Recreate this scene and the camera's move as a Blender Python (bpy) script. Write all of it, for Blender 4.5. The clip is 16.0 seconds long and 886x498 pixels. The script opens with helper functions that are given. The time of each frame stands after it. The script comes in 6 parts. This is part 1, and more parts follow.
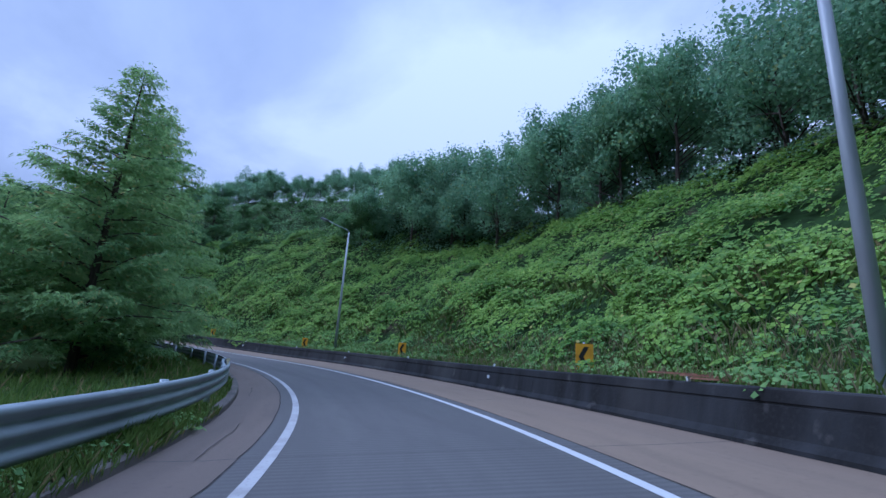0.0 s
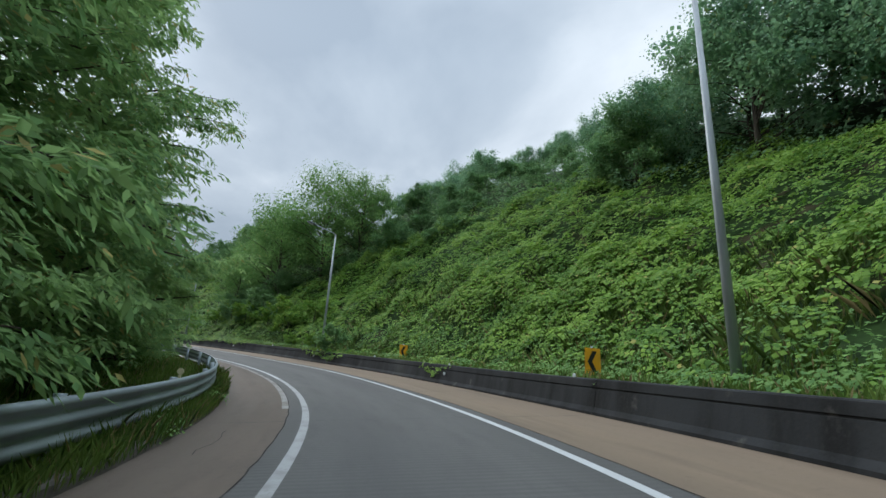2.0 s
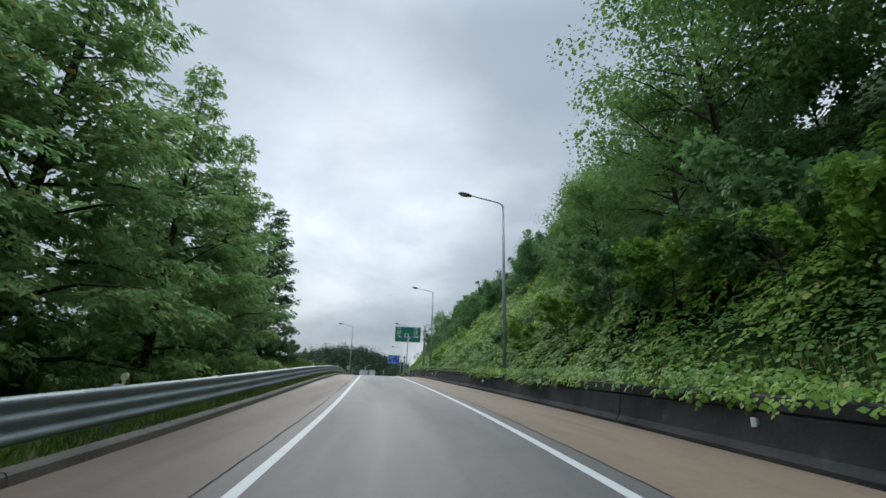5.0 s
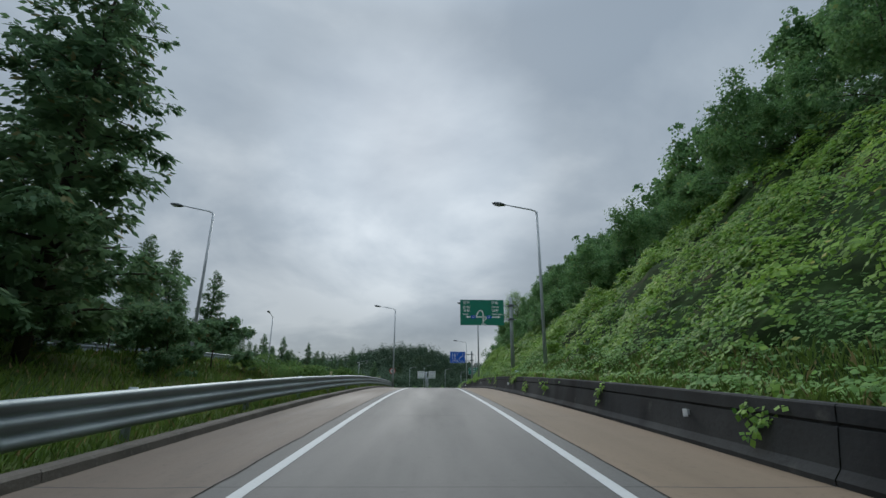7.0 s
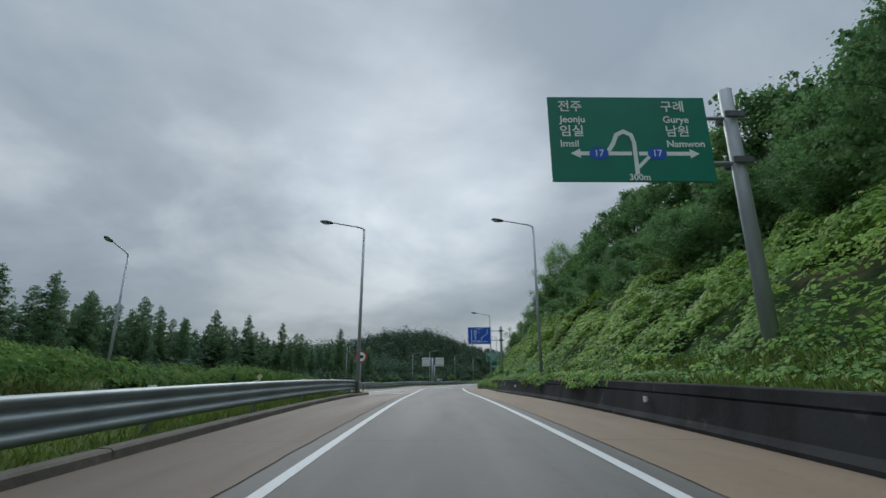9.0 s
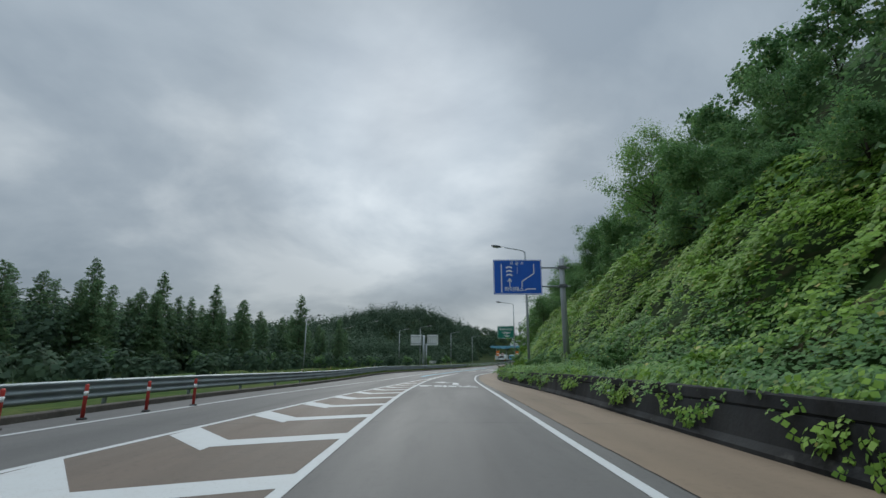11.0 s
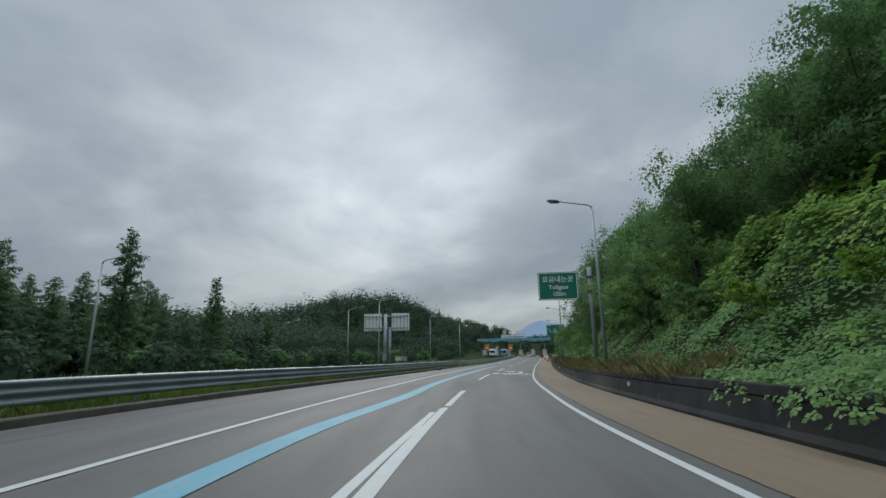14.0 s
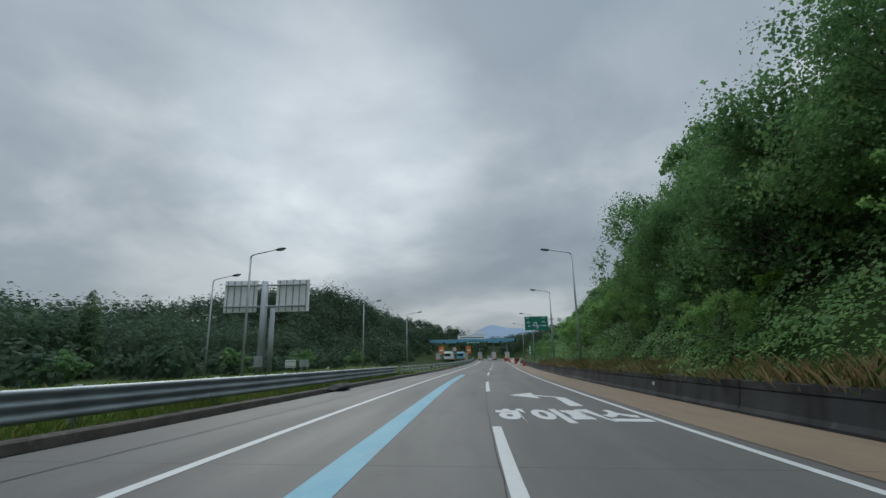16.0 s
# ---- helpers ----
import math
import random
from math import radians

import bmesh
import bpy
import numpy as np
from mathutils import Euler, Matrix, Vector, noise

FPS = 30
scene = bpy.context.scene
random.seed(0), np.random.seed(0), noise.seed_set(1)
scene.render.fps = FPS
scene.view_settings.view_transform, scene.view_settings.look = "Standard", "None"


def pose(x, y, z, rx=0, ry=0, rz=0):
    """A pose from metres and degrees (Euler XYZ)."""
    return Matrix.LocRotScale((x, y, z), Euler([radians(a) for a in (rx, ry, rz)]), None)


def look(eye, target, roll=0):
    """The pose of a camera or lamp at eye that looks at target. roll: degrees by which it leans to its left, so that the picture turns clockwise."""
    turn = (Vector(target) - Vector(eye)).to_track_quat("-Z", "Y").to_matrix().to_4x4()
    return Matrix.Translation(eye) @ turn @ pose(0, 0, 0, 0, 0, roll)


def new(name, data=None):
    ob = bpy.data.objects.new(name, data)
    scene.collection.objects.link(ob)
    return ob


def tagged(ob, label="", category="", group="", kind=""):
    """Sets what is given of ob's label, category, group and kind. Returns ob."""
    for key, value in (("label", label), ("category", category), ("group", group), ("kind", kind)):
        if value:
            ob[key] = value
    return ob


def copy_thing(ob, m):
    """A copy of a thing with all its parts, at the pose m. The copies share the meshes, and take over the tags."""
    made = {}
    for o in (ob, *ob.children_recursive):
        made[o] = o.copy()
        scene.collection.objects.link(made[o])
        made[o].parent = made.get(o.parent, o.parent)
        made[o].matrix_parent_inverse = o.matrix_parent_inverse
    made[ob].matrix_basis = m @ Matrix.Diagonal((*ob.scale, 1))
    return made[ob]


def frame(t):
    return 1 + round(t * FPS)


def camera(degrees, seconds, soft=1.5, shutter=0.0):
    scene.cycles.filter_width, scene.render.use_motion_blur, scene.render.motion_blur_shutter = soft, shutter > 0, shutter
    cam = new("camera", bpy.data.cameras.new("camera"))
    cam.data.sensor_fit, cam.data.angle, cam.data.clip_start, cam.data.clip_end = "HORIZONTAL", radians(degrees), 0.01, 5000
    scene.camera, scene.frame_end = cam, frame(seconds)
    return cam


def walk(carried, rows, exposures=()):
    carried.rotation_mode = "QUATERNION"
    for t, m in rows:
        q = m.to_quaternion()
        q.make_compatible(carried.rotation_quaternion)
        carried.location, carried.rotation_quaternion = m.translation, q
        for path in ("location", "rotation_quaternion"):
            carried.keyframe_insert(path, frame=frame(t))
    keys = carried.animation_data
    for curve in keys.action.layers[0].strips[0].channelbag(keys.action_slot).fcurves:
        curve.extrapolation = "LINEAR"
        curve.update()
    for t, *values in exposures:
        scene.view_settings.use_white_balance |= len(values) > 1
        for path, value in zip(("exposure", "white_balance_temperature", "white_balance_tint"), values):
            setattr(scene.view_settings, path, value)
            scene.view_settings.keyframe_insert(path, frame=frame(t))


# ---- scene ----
cam = camera(89.0, 16.0)
PATH = [
    (0, (-0.305, 0.005, 1.34), (-0.287, 1.946, 1.82), 3.8),
    (0.5, (-1.12, 6.471, 1.304), (-1.341, 8.397, 1.796), 3.6),
    (1, (-2.793, 12.947, 1.318), (-3.249, 14.828, 1.822), 3.6),
    (1.5, (-5.288, 18.997, 1.376), (-5.97, 20.804, 1.894), 3.4),
    (2, (-8.613, 24.889, 1.518), (-9.518, 26.592, 2.049), 3.3),
    (2.5, (-12.587, 30.525, 1.64), (-13.709, 32.088, 2.187), 3.1),
    (3, (-17.452, 35.571, 1.818), (-18.767, 36.968, 2.384), 3.0),
    (3.5, (-22.95, 39.903, 2.13), (-24.432, 41.113, 2.711), 2.7),
    (4, (-29.403, 43.686, 2.501), (-31.024, 44.698, 3.091), 2.6),
    (4.5, (-35.826, 46.413, 2.89), (-37.538, 47.26, 3.482), 2.2),
    (7, (-70.857, 56.66, 4.767), (-72.705, 57.155, 5.348), 0.3),
    (7.5, (-78.223, 58.379, 5.127), (-80.078, 58.86, 5.699), -0.1),
    (8, (-85.338, 60.018, 5.386), (-87.198, 60.495, 5.942), -0.2),
    (8.5, (-92.597, 61.785, 5.602), (-94.462, 62.26, 6.145), -0.2),
    (11, (-128.291, 70.399, 5.517), (-130.172, 70.908, 5.967), 0.1),
    (11.5, (-135.255, 72.305, 5.342), (-137.135, 72.827, 5.782), 0.0),
    (12, (-142.197, 74.269, 5.266), (-144.075, 74.799, 5.704), -0.1),
    (12.5, (-149.115, 76.211, 5.041), (-150.991, 76.753, 5.477), -0.3),
    (13, (-155.893, 78.023, 4.813), (-157.763, 78.582, 5.248), -0.6),
    (13.5, (-162.786, 80.012, 4.605), (-164.65, 80.589, 5.044), -0.9),
    (14, (-169.475, 81.972, 4.435), (-171.329, 82.579, 4.876), -0.9),
    (14.5, (-176.248, 84.261, 4.294), (-178.088, 84.907, 4.738), -0.8),
    (15, (-182.848, 86.635, 4.175), (-184.668, 87.334, 4.622), -0.9),
    (15.5, (-189.461, 89.437, 3.986), (-191.259, 90.187, 4.438), -1.2),
    (16, (-196.119, 92.45, 3.879), (-197.895, 93.249, 4.336), -1.2),
]
EXPOSURES = [(0.0, -0.03, 4700, 24), (0.6, 0.10, 5300, 15), (1.3, 0.15, 6000, 9), (3.0, 0.06, 6250, 8), (4.5, 0.02, 6250, 8), (7.0, -0.44, 6250, 7), (16.0, -0.44, 6350, 6)]
walk(cam, [(t, look(eye, target, roll)) for t, eye, target, roll in PATH], EXPOSURES)

# ---------------------------------------------------------------- light
SUN_AZ, SUN_EL = radians(80), radians(33)
world = bpy.data.worlds.new("overcast_sky")
scene.world = world
world.use_nodes = True
wn, wl = world.node_tree.nodes, world.node_tree.links
wn.clear()
w_out = wn.new("ShaderNodeOutputWorld")
w_bg = wn.new("ShaderNodeBackground")
w_sky = wn.new("ShaderNodeTexSky")
w_sky.sky_type = "NISHITA"
w_sky.sun_disc = False
w_sky.sun_elevation = SUN_EL
w_sky.sun_rotation = -SUN_AZ
w_geo = wn.new("ShaderNodeTexCoord")
w_sep = wn.new("ShaderNodeSeparateXYZ")
wl.new(w_geo.outputs["Generated"], w_sep.inputs[0])
# cloud deck: direction divided by its height gives flat layers that crowd to the horizon
w_den = wn.new("ShaderNodeMath"); w_den.operation = "MAXIMUM"; w_den.inputs[1].default_value = 0.0
wl.new(w_sep.outputs[2], w_den.inputs[0])
w_add = wn.new("ShaderNodeMath"); w_add.operation = "ADD"; w_add.inputs[1].default_value = 0.30
wl.new(w_den.outputs[0], w_add.inputs[0])
w_div = wn.new("ShaderNodeVectorMath"); w_div.operation = "DIVIDE"
w_com = wn.new("ShaderNodeCombineXYZ")
for i in range(3):
    wl.new(w_add.outputs[0], w_com.inputs[i])
wl.new(w_geo.outputs["Generated"], w_div.inputs[0])
wl.new(w_com.outputs[0], w_div.inputs[1])
w_n1 = wn.new("ShaderNodeTexNoise"); w_n1.inputs["Scale"].default_value = 1.25; w_n1.inputs["Detail"].default_value = 9; w_n1.inputs["Roughness"].default_value = 0.52
w_n1.inputs["Distortion"].default_value = 0.25
wl.new(w_div.outputs[0], w_n1.inputs["Vector"])
w_ramp = wn.new("ShaderNodeValToRGB")
w_ramp.color_ramp.elements[0].position = 0.36
w_ramp.color_ramp.elements[0].color = (0.30, 0.35, 0.41, 1)
w_ramp.color_ramp.elements[1].position = 0.64
w_ramp.color_ramp.elements[1].color = (0.61, 0.65, 0.69, 1)
mid = w_ramp.color_ramp.elements.new(0.5)
mid.color = (0.405, 0.455, 0.51, 1)
wl.new(w_n1.outputs[0], w_ramp.inputs[0])
w_mix = wn.new("ShaderNodeMix"); w_mix.data_type = "RGBA"; w_mix.inputs[0].default_value = 0.93
w_scl = wn.new("ShaderNodeVectorMath"); w_scl.operation = "SCALE"; w_scl.inputs["Scale"].default_value = 0.10
wl.new(w_sky.outputs[0], w_scl.inputs[0])
wl.new(w_scl.outputs[0], w_mix.inputs[6])
wl.new(w_ramp.outputs[0], w_mix.inputs[7])
# the veiled sun brightens the cloud round it
w_dot = wn.new("ShaderNodeVectorMath"); w_dot.operation = "DOT_PRODUCT"
w_dot.inputs[1].default_value = (-math.sin(SUN_AZ) * math.cos(SUN_EL * 0.75), math.cos(SUN_AZ) * math.cos(SUN_EL * 0.75), math.sin(SUN_EL * 0.75))
wl.new(w_geo.outputs["Generated"], w_dot.inputs[0])
w_glow = wn.new("ShaderNodeMapRange"); w_glow.interpolation_type = "SMOOTHSTEP"
w_glow.inputs[1].default_value, w_glow.inputs[2].default_value, w_glow.inputs[3].default_value, w_glow.inputs[4].default_value = 0.935, 1.0, 0.97, 1.34
wl.new(w_dot.outputs["Value"], w_glow.inputs[0])
w_lit = wn.new("ShaderNodeVectorMath"); w_lit.operation = "SCALE"
# an overcast sky is brightest overhead
w_zen = wn.new("ShaderNodeMapRange"); w_zen.interpolation_type = "SMOOTHSTEP"
w_zen.inputs[1].default_value, w_zen.inputs[2].default_value, w_zen.inputs[3].default_value, w_zen.inputs[4].default_value = 0.68, 1.0, 1.0, 4.4
wl.new(w_sep.outputs[2], w_zen.inputs[0])
w_low = wn.new("ShaderNodeMapRange")
w_low.inputs[1].default_value, w_low.inputs[2].default_value, w_low.inputs[3].default_value, w_low.inputs[4].default_value = 0.08, 0.62, 0.84, 1.16
wl.new(w_sep.outputs[2], w_low.inputs[0])
w_gl = wn.new("ShaderNodeMath"); w_gl.operation = "MULTIPLY"
wl.new(w_glow.outputs[0], w_gl.inputs[0]); wl.new(w_low.outputs[0], w_gl.inputs[1])
w_gz = wn.new("ShaderNodeMath"); w_gz.operation = "MULTIPLY"
wl.new(w_gl.outputs[0], w_gz.inputs[0]); wl.new(w_zen.outputs[0], w_gz.inputs[1])
wl.new(w_mix.outputs[2], w_lit.inputs[0]); wl.new(w_gz.outputs[0], w_lit.inputs["Scale"])
wl.new(w_lit.outputs[0], w_bg.inputs[0])
w_bg.inputs[1].default_value = 1.26
wl.new(w_bg.outputs[0], w_out.inputs[0])

sun = new("sun", bpy.data.lights.new("sun", "SUN"))
sun.data.energy, sun.data.angle, sun.data.color = 1.5, radians(26), (1.0, 0.97, 0.92)
sun.matrix_world = look((-math.sin(SUN_AZ) * math.cos(SUN_EL) * 100, math.cos(SUN_AZ) * math.cos(SUN_EL) * 100, math.sin(SUN_EL) * 100), (0, 0, 0))


# ---------------------------------------------------------------- materials
def material(name, base, rough=0.8, metal=0.0, vary=(), bump=0.0, bump_scale=30.0, spec=0.4, coords="Object"):
    """vary: rows of (noise scale, other colour, low, high, detail); each mixes the other colour in by noise."""
    m = bpy.data.materials.new(name)
    m.use_nodes = True
    n, l = m.node_tree.nodes, m.node_tree.links
    b = n["Principled BSDF"]
    b.inputs["Roughness"].default_value = rough
    b.inputs["Metallic"].default_value = metal
    b.inputs["Specular IOR Level"].default_value = spec
    tc = n.new("ShaderNodeTexCoord")
    col = None
    for scale, other, low, high, detail in vary:
        t = n.new("ShaderNodeTexNoise")
        if isinstance(scale, tuple):
            mp = n.new("ShaderNodeMapping")
            mp.inputs["Scale"].default_value = scale
            l.new(tc.outputs[coords], mp.inputs[0])
            l.new(mp.outputs[0], t.inputs["Vector"])
            t.inputs["Scale"].default_value = 1.0
        else:
            l.new(tc.outputs[coords], t.inputs["Vector"])
            t.inputs["Scale"].default_value = scale
        t.inputs["Detail"].default_value = detail
        r = n.new("ShaderNodeMapRange")
        r.inputs[1].default_value, r.inputs[2].default_value = low, high
        l.new(t.outputs[0], r.inputs[0])
        x = n.new("ShaderNodeMix")
        x.data_type = "RGBA"
        l.new(r.outputs[0], x.inputs[0])
        if col is None:
            x.inputs[6].default_value = (*base, 1)
        else:
            l.new(col, x.inputs[6])
        x.inputs[7].default_value = (*other, 1)
        col = x.outputs[2]
    if col is None:
        b.inputs["Base Color"].default_value = (*base, 1)
    else:
        l.new(col, b.inputs["Base Color"])
    if bump:
        t = n.new("ShaderNodeTexNoise")
        t.inputs["Scale"].default_value, t.inputs["Detail"].default_value = bump_scale, 4
        l.new(tc.outputs[coords], t.inputs["Vector"])
        u = n.new("ShaderNodeBump")
        u.inputs["Strength"].default_value, u.inputs["Distance"].default_value = bump, 0.02
        l.new(t.outputs[0], u.inputs["Height"])
        l.new(u.outputs[0], b.inputs["Normal"])
    return m


def leaf_material(name, dark, light, dry=None, dry_share=0.04, patch=0.25, rough=0.55, glow=0.3, spec=0.25):
    m = bpy.data.materials.new(name)
    m.use_nodes = True
    n, l = m.node_tree.nodes, m.node_tree.links
    b, out = n["Principled BSDF"], n["Material Output"]
    g = n.new("ShaderNodeNewGeometry")
    tc = n.new("ShaderNodeTexCoord")
    t = n.new("ShaderNodeTexNoise")
    t.inputs["Scale"].default_value, t.inputs["Detail"].default_value = patch, 3
    l.new(tc.outputs["Object"], t.inputs["Vector"])
    a = n.new("ShaderNodeMath"); a.operation = "MULTIPLY_ADD"
    l.new(g.outputs["Random Per Island"], a.inputs[0])
    a.inputs[1].default_value = 0.55
    r = n.new("ShaderNodeMapRange")
    r.inputs[1].default_value, r.inputs[2].default_value, r.inputs[3].default_value, r.inputs[4].default_value = 0.32, 0.68, 0.0, 0.5
    l.new(t.outputs[0], r.inputs[0])
    l.new(r.outputs[0], a.inputs[2])
    ramp = n.new("ShaderNodeValToRGB")
    ramp.color_ramp.elements[0].color = (*dark, 1)
    ramp.color_ramp.elements[1].color = (*light, 1)
    l.new(a.outputs[0], ramp.inputs[0])
    col = ramp.outputs[0]
    if dry:
        c = n.new("ShaderNodeMath"); c.operation = "GREATER_THAN"; c.inputs[1].default_value = 1.0 - dry_share
        l.new(g.outputs["Random Per Island"], c.inputs[0])
        x = n.new("ShaderNodeMix"); x.data_type = "RGBA"
        l.new(c.outputs[0], x.inputs[0]); l.new(col, x.inputs[6]); x.inputs[7].default_value = (*dry, 1)
        col = x.outputs[2]
    l.new(col, b.inputs["Base Color"])
    b.inputs["Roughness"].default_value, b.inputs["Specular IOR Level"].default_value = rough, spec
    tr = n.new("ShaderNodeBsdfTranslucent")
    l.new(col, tr.inputs[0])
    mix = n.new("ShaderNodeMixShader")
    mix.inputs[0].default_value = glow
    l.new(b.outputs[0], mix.inputs[1]); l.new(tr.outputs[0], mix.inputs[2]); l.new(mix.outputs[0], out.inputs[0])
    return m


def slab_material(name, base, other, stain, rough=0.72, joint=6.0, tined=False, gloss_low=0.58):
    """Concrete paving in (across, along) metres: joints every few metres, wheel-track wear, stains, damp gloss."""
    m = material(name, base, rough, spec=0.17, vary=[((0.75, 0.05, 1), other, 0.35, 0.7, 5), ((1.5, 0.16, 1), stain, 0.58, 0.85, 6), ((3.2, 0.7, 1), other, 0.5, 0.8, 5), (11.0, stain, 0.57, 0.95, 4)], coords="UV")
    n, l = m.node_tree.nodes, m.node_tree.links
    b = n["Principled BSDF"]
    tc = next(x for x in n if x.type == "TEX_COORD")
    src = b.inputs["Base Color"].links[0].from_socket
    sp = n.new("ShaderNodeSeparateXYZ")
    l.new(tc.outputs["UV"], sp.inputs[0])
    # saw-cut joints across the road
    md = n.new("ShaderNodeMath"); md.operation = "PINGPONG"; md.inputs[1].default_value = joint / 2
    l.new(sp.outputs[1], md.inputs[0])
    lt = n.new("ShaderNodeMath"); lt.operation = "LESS_THAN"; lt.inputs[1].default_value = 0.012
    l.new(md.outputs[0], lt.inputs[0])
    x = n.new("ShaderNodeMix"); x.data_type = "RGBA"
    l.new(lt.outputs[0], x.inputs[0]); l.new(src, x.inputs[6]); x.inputs[7].default_value = (0.05, 0.048, 0.045, 1)
    l.new(x.outputs[2], b.inputs["Base Color"])
    ro = n.new("ShaderNodeTexNoise"); ro.inputs["Scale"].default_value, ro.inputs["Detail"].default_value = 0.8, 5
    rm = n.new("ShaderNodeMapping"); rm.inputs["Scale"].default_value = (1.1, 0.09, 1)
    l.new(tc.outputs["UV"], rm.inputs[0]); l.new(rm.outputs[0], ro.inputs["Vector"])
    rr = n.new("ShaderNodeMapRange")
    rr.inputs[1].default_value, rr.inputs[2].default_value, rr.inputs[3].default_value, rr.inputs[4].default_value = 0.3, 0.7, gloss_low + 0.04, rough + 0.06
    l.new(ro.outputs[0], rr.inputs[0]); l.new(rr.outputs[0], b.inputs["Roughness"])
    fine = n.new("ShaderNodeTexNoise"); fine.inputs["Scale"].default_value, fine.inputs["Detail"].default_value = 60.0, 3
    l.new(tc.outputs["UV"], fine.inputs["Vector"])
    hgt = fine.outputs[0]
    if tined:
        wv = n.new("ShaderNodeTexWave"); wv.bands_direction = "Y"
        wv.inputs["Scale"].default_value, wv.inputs["Distortion"].default_value, wv.inputs["Detail"].default_value = 2.3, 1.4, 3.0
        l.new(tc.outputs["UV"], wv.inputs["Vector"])
        sm = n.new("ShaderNodeMath"); sm.operation = "ADD"
        l.new(hgt, sm.inputs[0]); sm.inputs[1].default_value = 0.0
        hgt = sm.outputs[0]
        # grooves drawn as darker bands in the colour, where the tining is not worn away
        gr = n.new("ShaderNodeMath"); gr.operation = "MULTIPLY"
        l.new(wv.outputs[1], gr.inputs[0]); l.new(rr.outputs[0], gr.inputs[1])
        gs = n.new("ShaderNodeMath"); gs.operation = "MULTIPLY"; gs.inputs[1].default_value = 1.0
        fd = n.new("ShaderNodeMapRange"); fd.inputs[1].default_value, fd.inputs[2].default_value, fd.inputs[3].default_value, fd.inputs[4].default_value = 18, 52, 1.0, 0.08
        l.new(sp.outputs[1], fd.inputs[0])
        gf = n.new("ShaderNodeMath"); gf.operation = "MULTIPLY"
        l.new(gr.outputs[0], gf.inputs[0]); l.new(fd.outputs[0], gf.inputs[1])
        l.new(gf.outputs[0], gs.inputs[0])
        gx_ = n.new("ShaderNodeMix"); gx_.data_type = "RGBA"
        l.new(gs.outputs[0], gx_.inputs[0]); l.new(x.outputs[2], gx_.inputs[6]); gx_.inputs[7].default_value = (0.07, 0.068, 0.065, 1)
        l.new(gx_.outputs[2], b.inputs["Base Color"])
    u = n.new("ShaderNodeBump"); u.inputs["Strength"].default_value, u.inputs["Distance"].default_value = 0.4, 0.006
    l.new(hgt, u.inputs["Height"]); l.new(u.outputs[0], b.inputs["Normal"])
    return m


M_ROAD = slab_material("road_concrete", (0.115, 0.111, 0.105), (0.089, 0.086, 0.083), (0.068, 0.064, 0.060), tined=True, joint=6.0, rough=0.66, gloss_low=0.54)
M_GUTTER = slab_material("shoulder_concrete", (0.140, 0.110, 0.088), (0.109, 0.088, 0.071), (0.066, 0.056, 0.048), joint=6.0, gloss_low=0.52)
M_TAN = slab_material("tan_shoulder", (0.198, 0.149, 0.104), (0.158, 0.120, 0.085), (0.102, 0.078, 0.058), joint=6.0, rough=0.72, gloss_low=0.62)
M_WALL = material("weathered_concrete", (0.030, 0.032, 0.034), 0.9, spec=0.2, vary=[((1.5, 1.5, 0.22), (0.013, 0.013, 0.013), 0.4, 0.65, 6), ((0.25, 0.25, 0.3), (0.062, 0.062, 0.060), 0.5, 0.7, 4), (2.2, (0.090, 0.087, 0.080), 0.64, 0.8, 5), (14.0, (0.03, 0.03, 0.028), 0.5, 0.9, 3)], bump=0.25, bump_scale=18)
M_KERB = material("kerb_concrete", (0.100, 0.088, 0.074), 0.85, vary=[(1.5, (0.058, 0.052, 0.043), 0.42, 0.7, 6), (12.0, (0.17, 0.155, 0.135), 0.55, 0.9, 4)], bump=0.4, bump_scale=25)
M_PAINT = material("road_paint_white", (0.44, 0.45, 0.445), 0.7, vary=[(3.0, (0.42, 0.42, 0.41), 0.5, 0.75, 6), (28.0, (0.30, 0.30, 0.29), 0.58, 0.8, 4)], coords="UV")
M_WORNPAINT = material("worn_road_paint", (0.34, 0.34, 0.335), 0.7, vary=[(2.5, (0.24, 0.235, 0.225), 0.45, 0.7, 6), (24.0, (0.19, 0.185, 0.175), 0.55, 0.8, 4)], coords="UV")
M_OLDPAINT = material("ground_off_paint", (0.27, 0.26, 0.245), 0.8, vary=[(2.0, (0.17, 0.15, 0.13), 0.45, 0.62, 6), (14.0, (0.15, 0.135, 0.12), 0.5, 0.75, 5)], coords="UV")
M_CRACK = material("dirt_filled_joint", (0.036, 0.034, 0.031), 0.95, vary=[(3.0, (0.09, 0.085, 0.08), 0.5, 0.7, 5)], spec=0.1, coords="UV")
M_BLUE = material("road_paint_blue", (0.075, 0.250, 0.340), 0.65, vary=[((2.0, 0.6, 1), (0.120, 0.285, 0.350), 0.4, 0.7, 5), ((3.0, 0.5, 1), (0.150, 0.165, 0.170), 0.60, 0.78, 6), (16.0, (0.19, 0.28, 0.31), 0.56, 0.85, 4)], coords="UV")
M_STEEL = material("galvanised_steel", (0.27, 0.315, 0.33), 0.5, 0.45, vary=[(0.9, (0.20, 0.23, 0.245), 0.4, 0.7, 5), (7.0, (0.20, 0.20, 0.20), 0.6, 0.85, 5)], bump=0.08, bump_scale=20)
M_POLE = material("grey_painted_steel", (0.36, 0.39, 0.41), 0.5, 0.3, vary=[((3, 3, 0.6), (0.27, 0.29, 0.30), 0.4, 0.7, 5)])
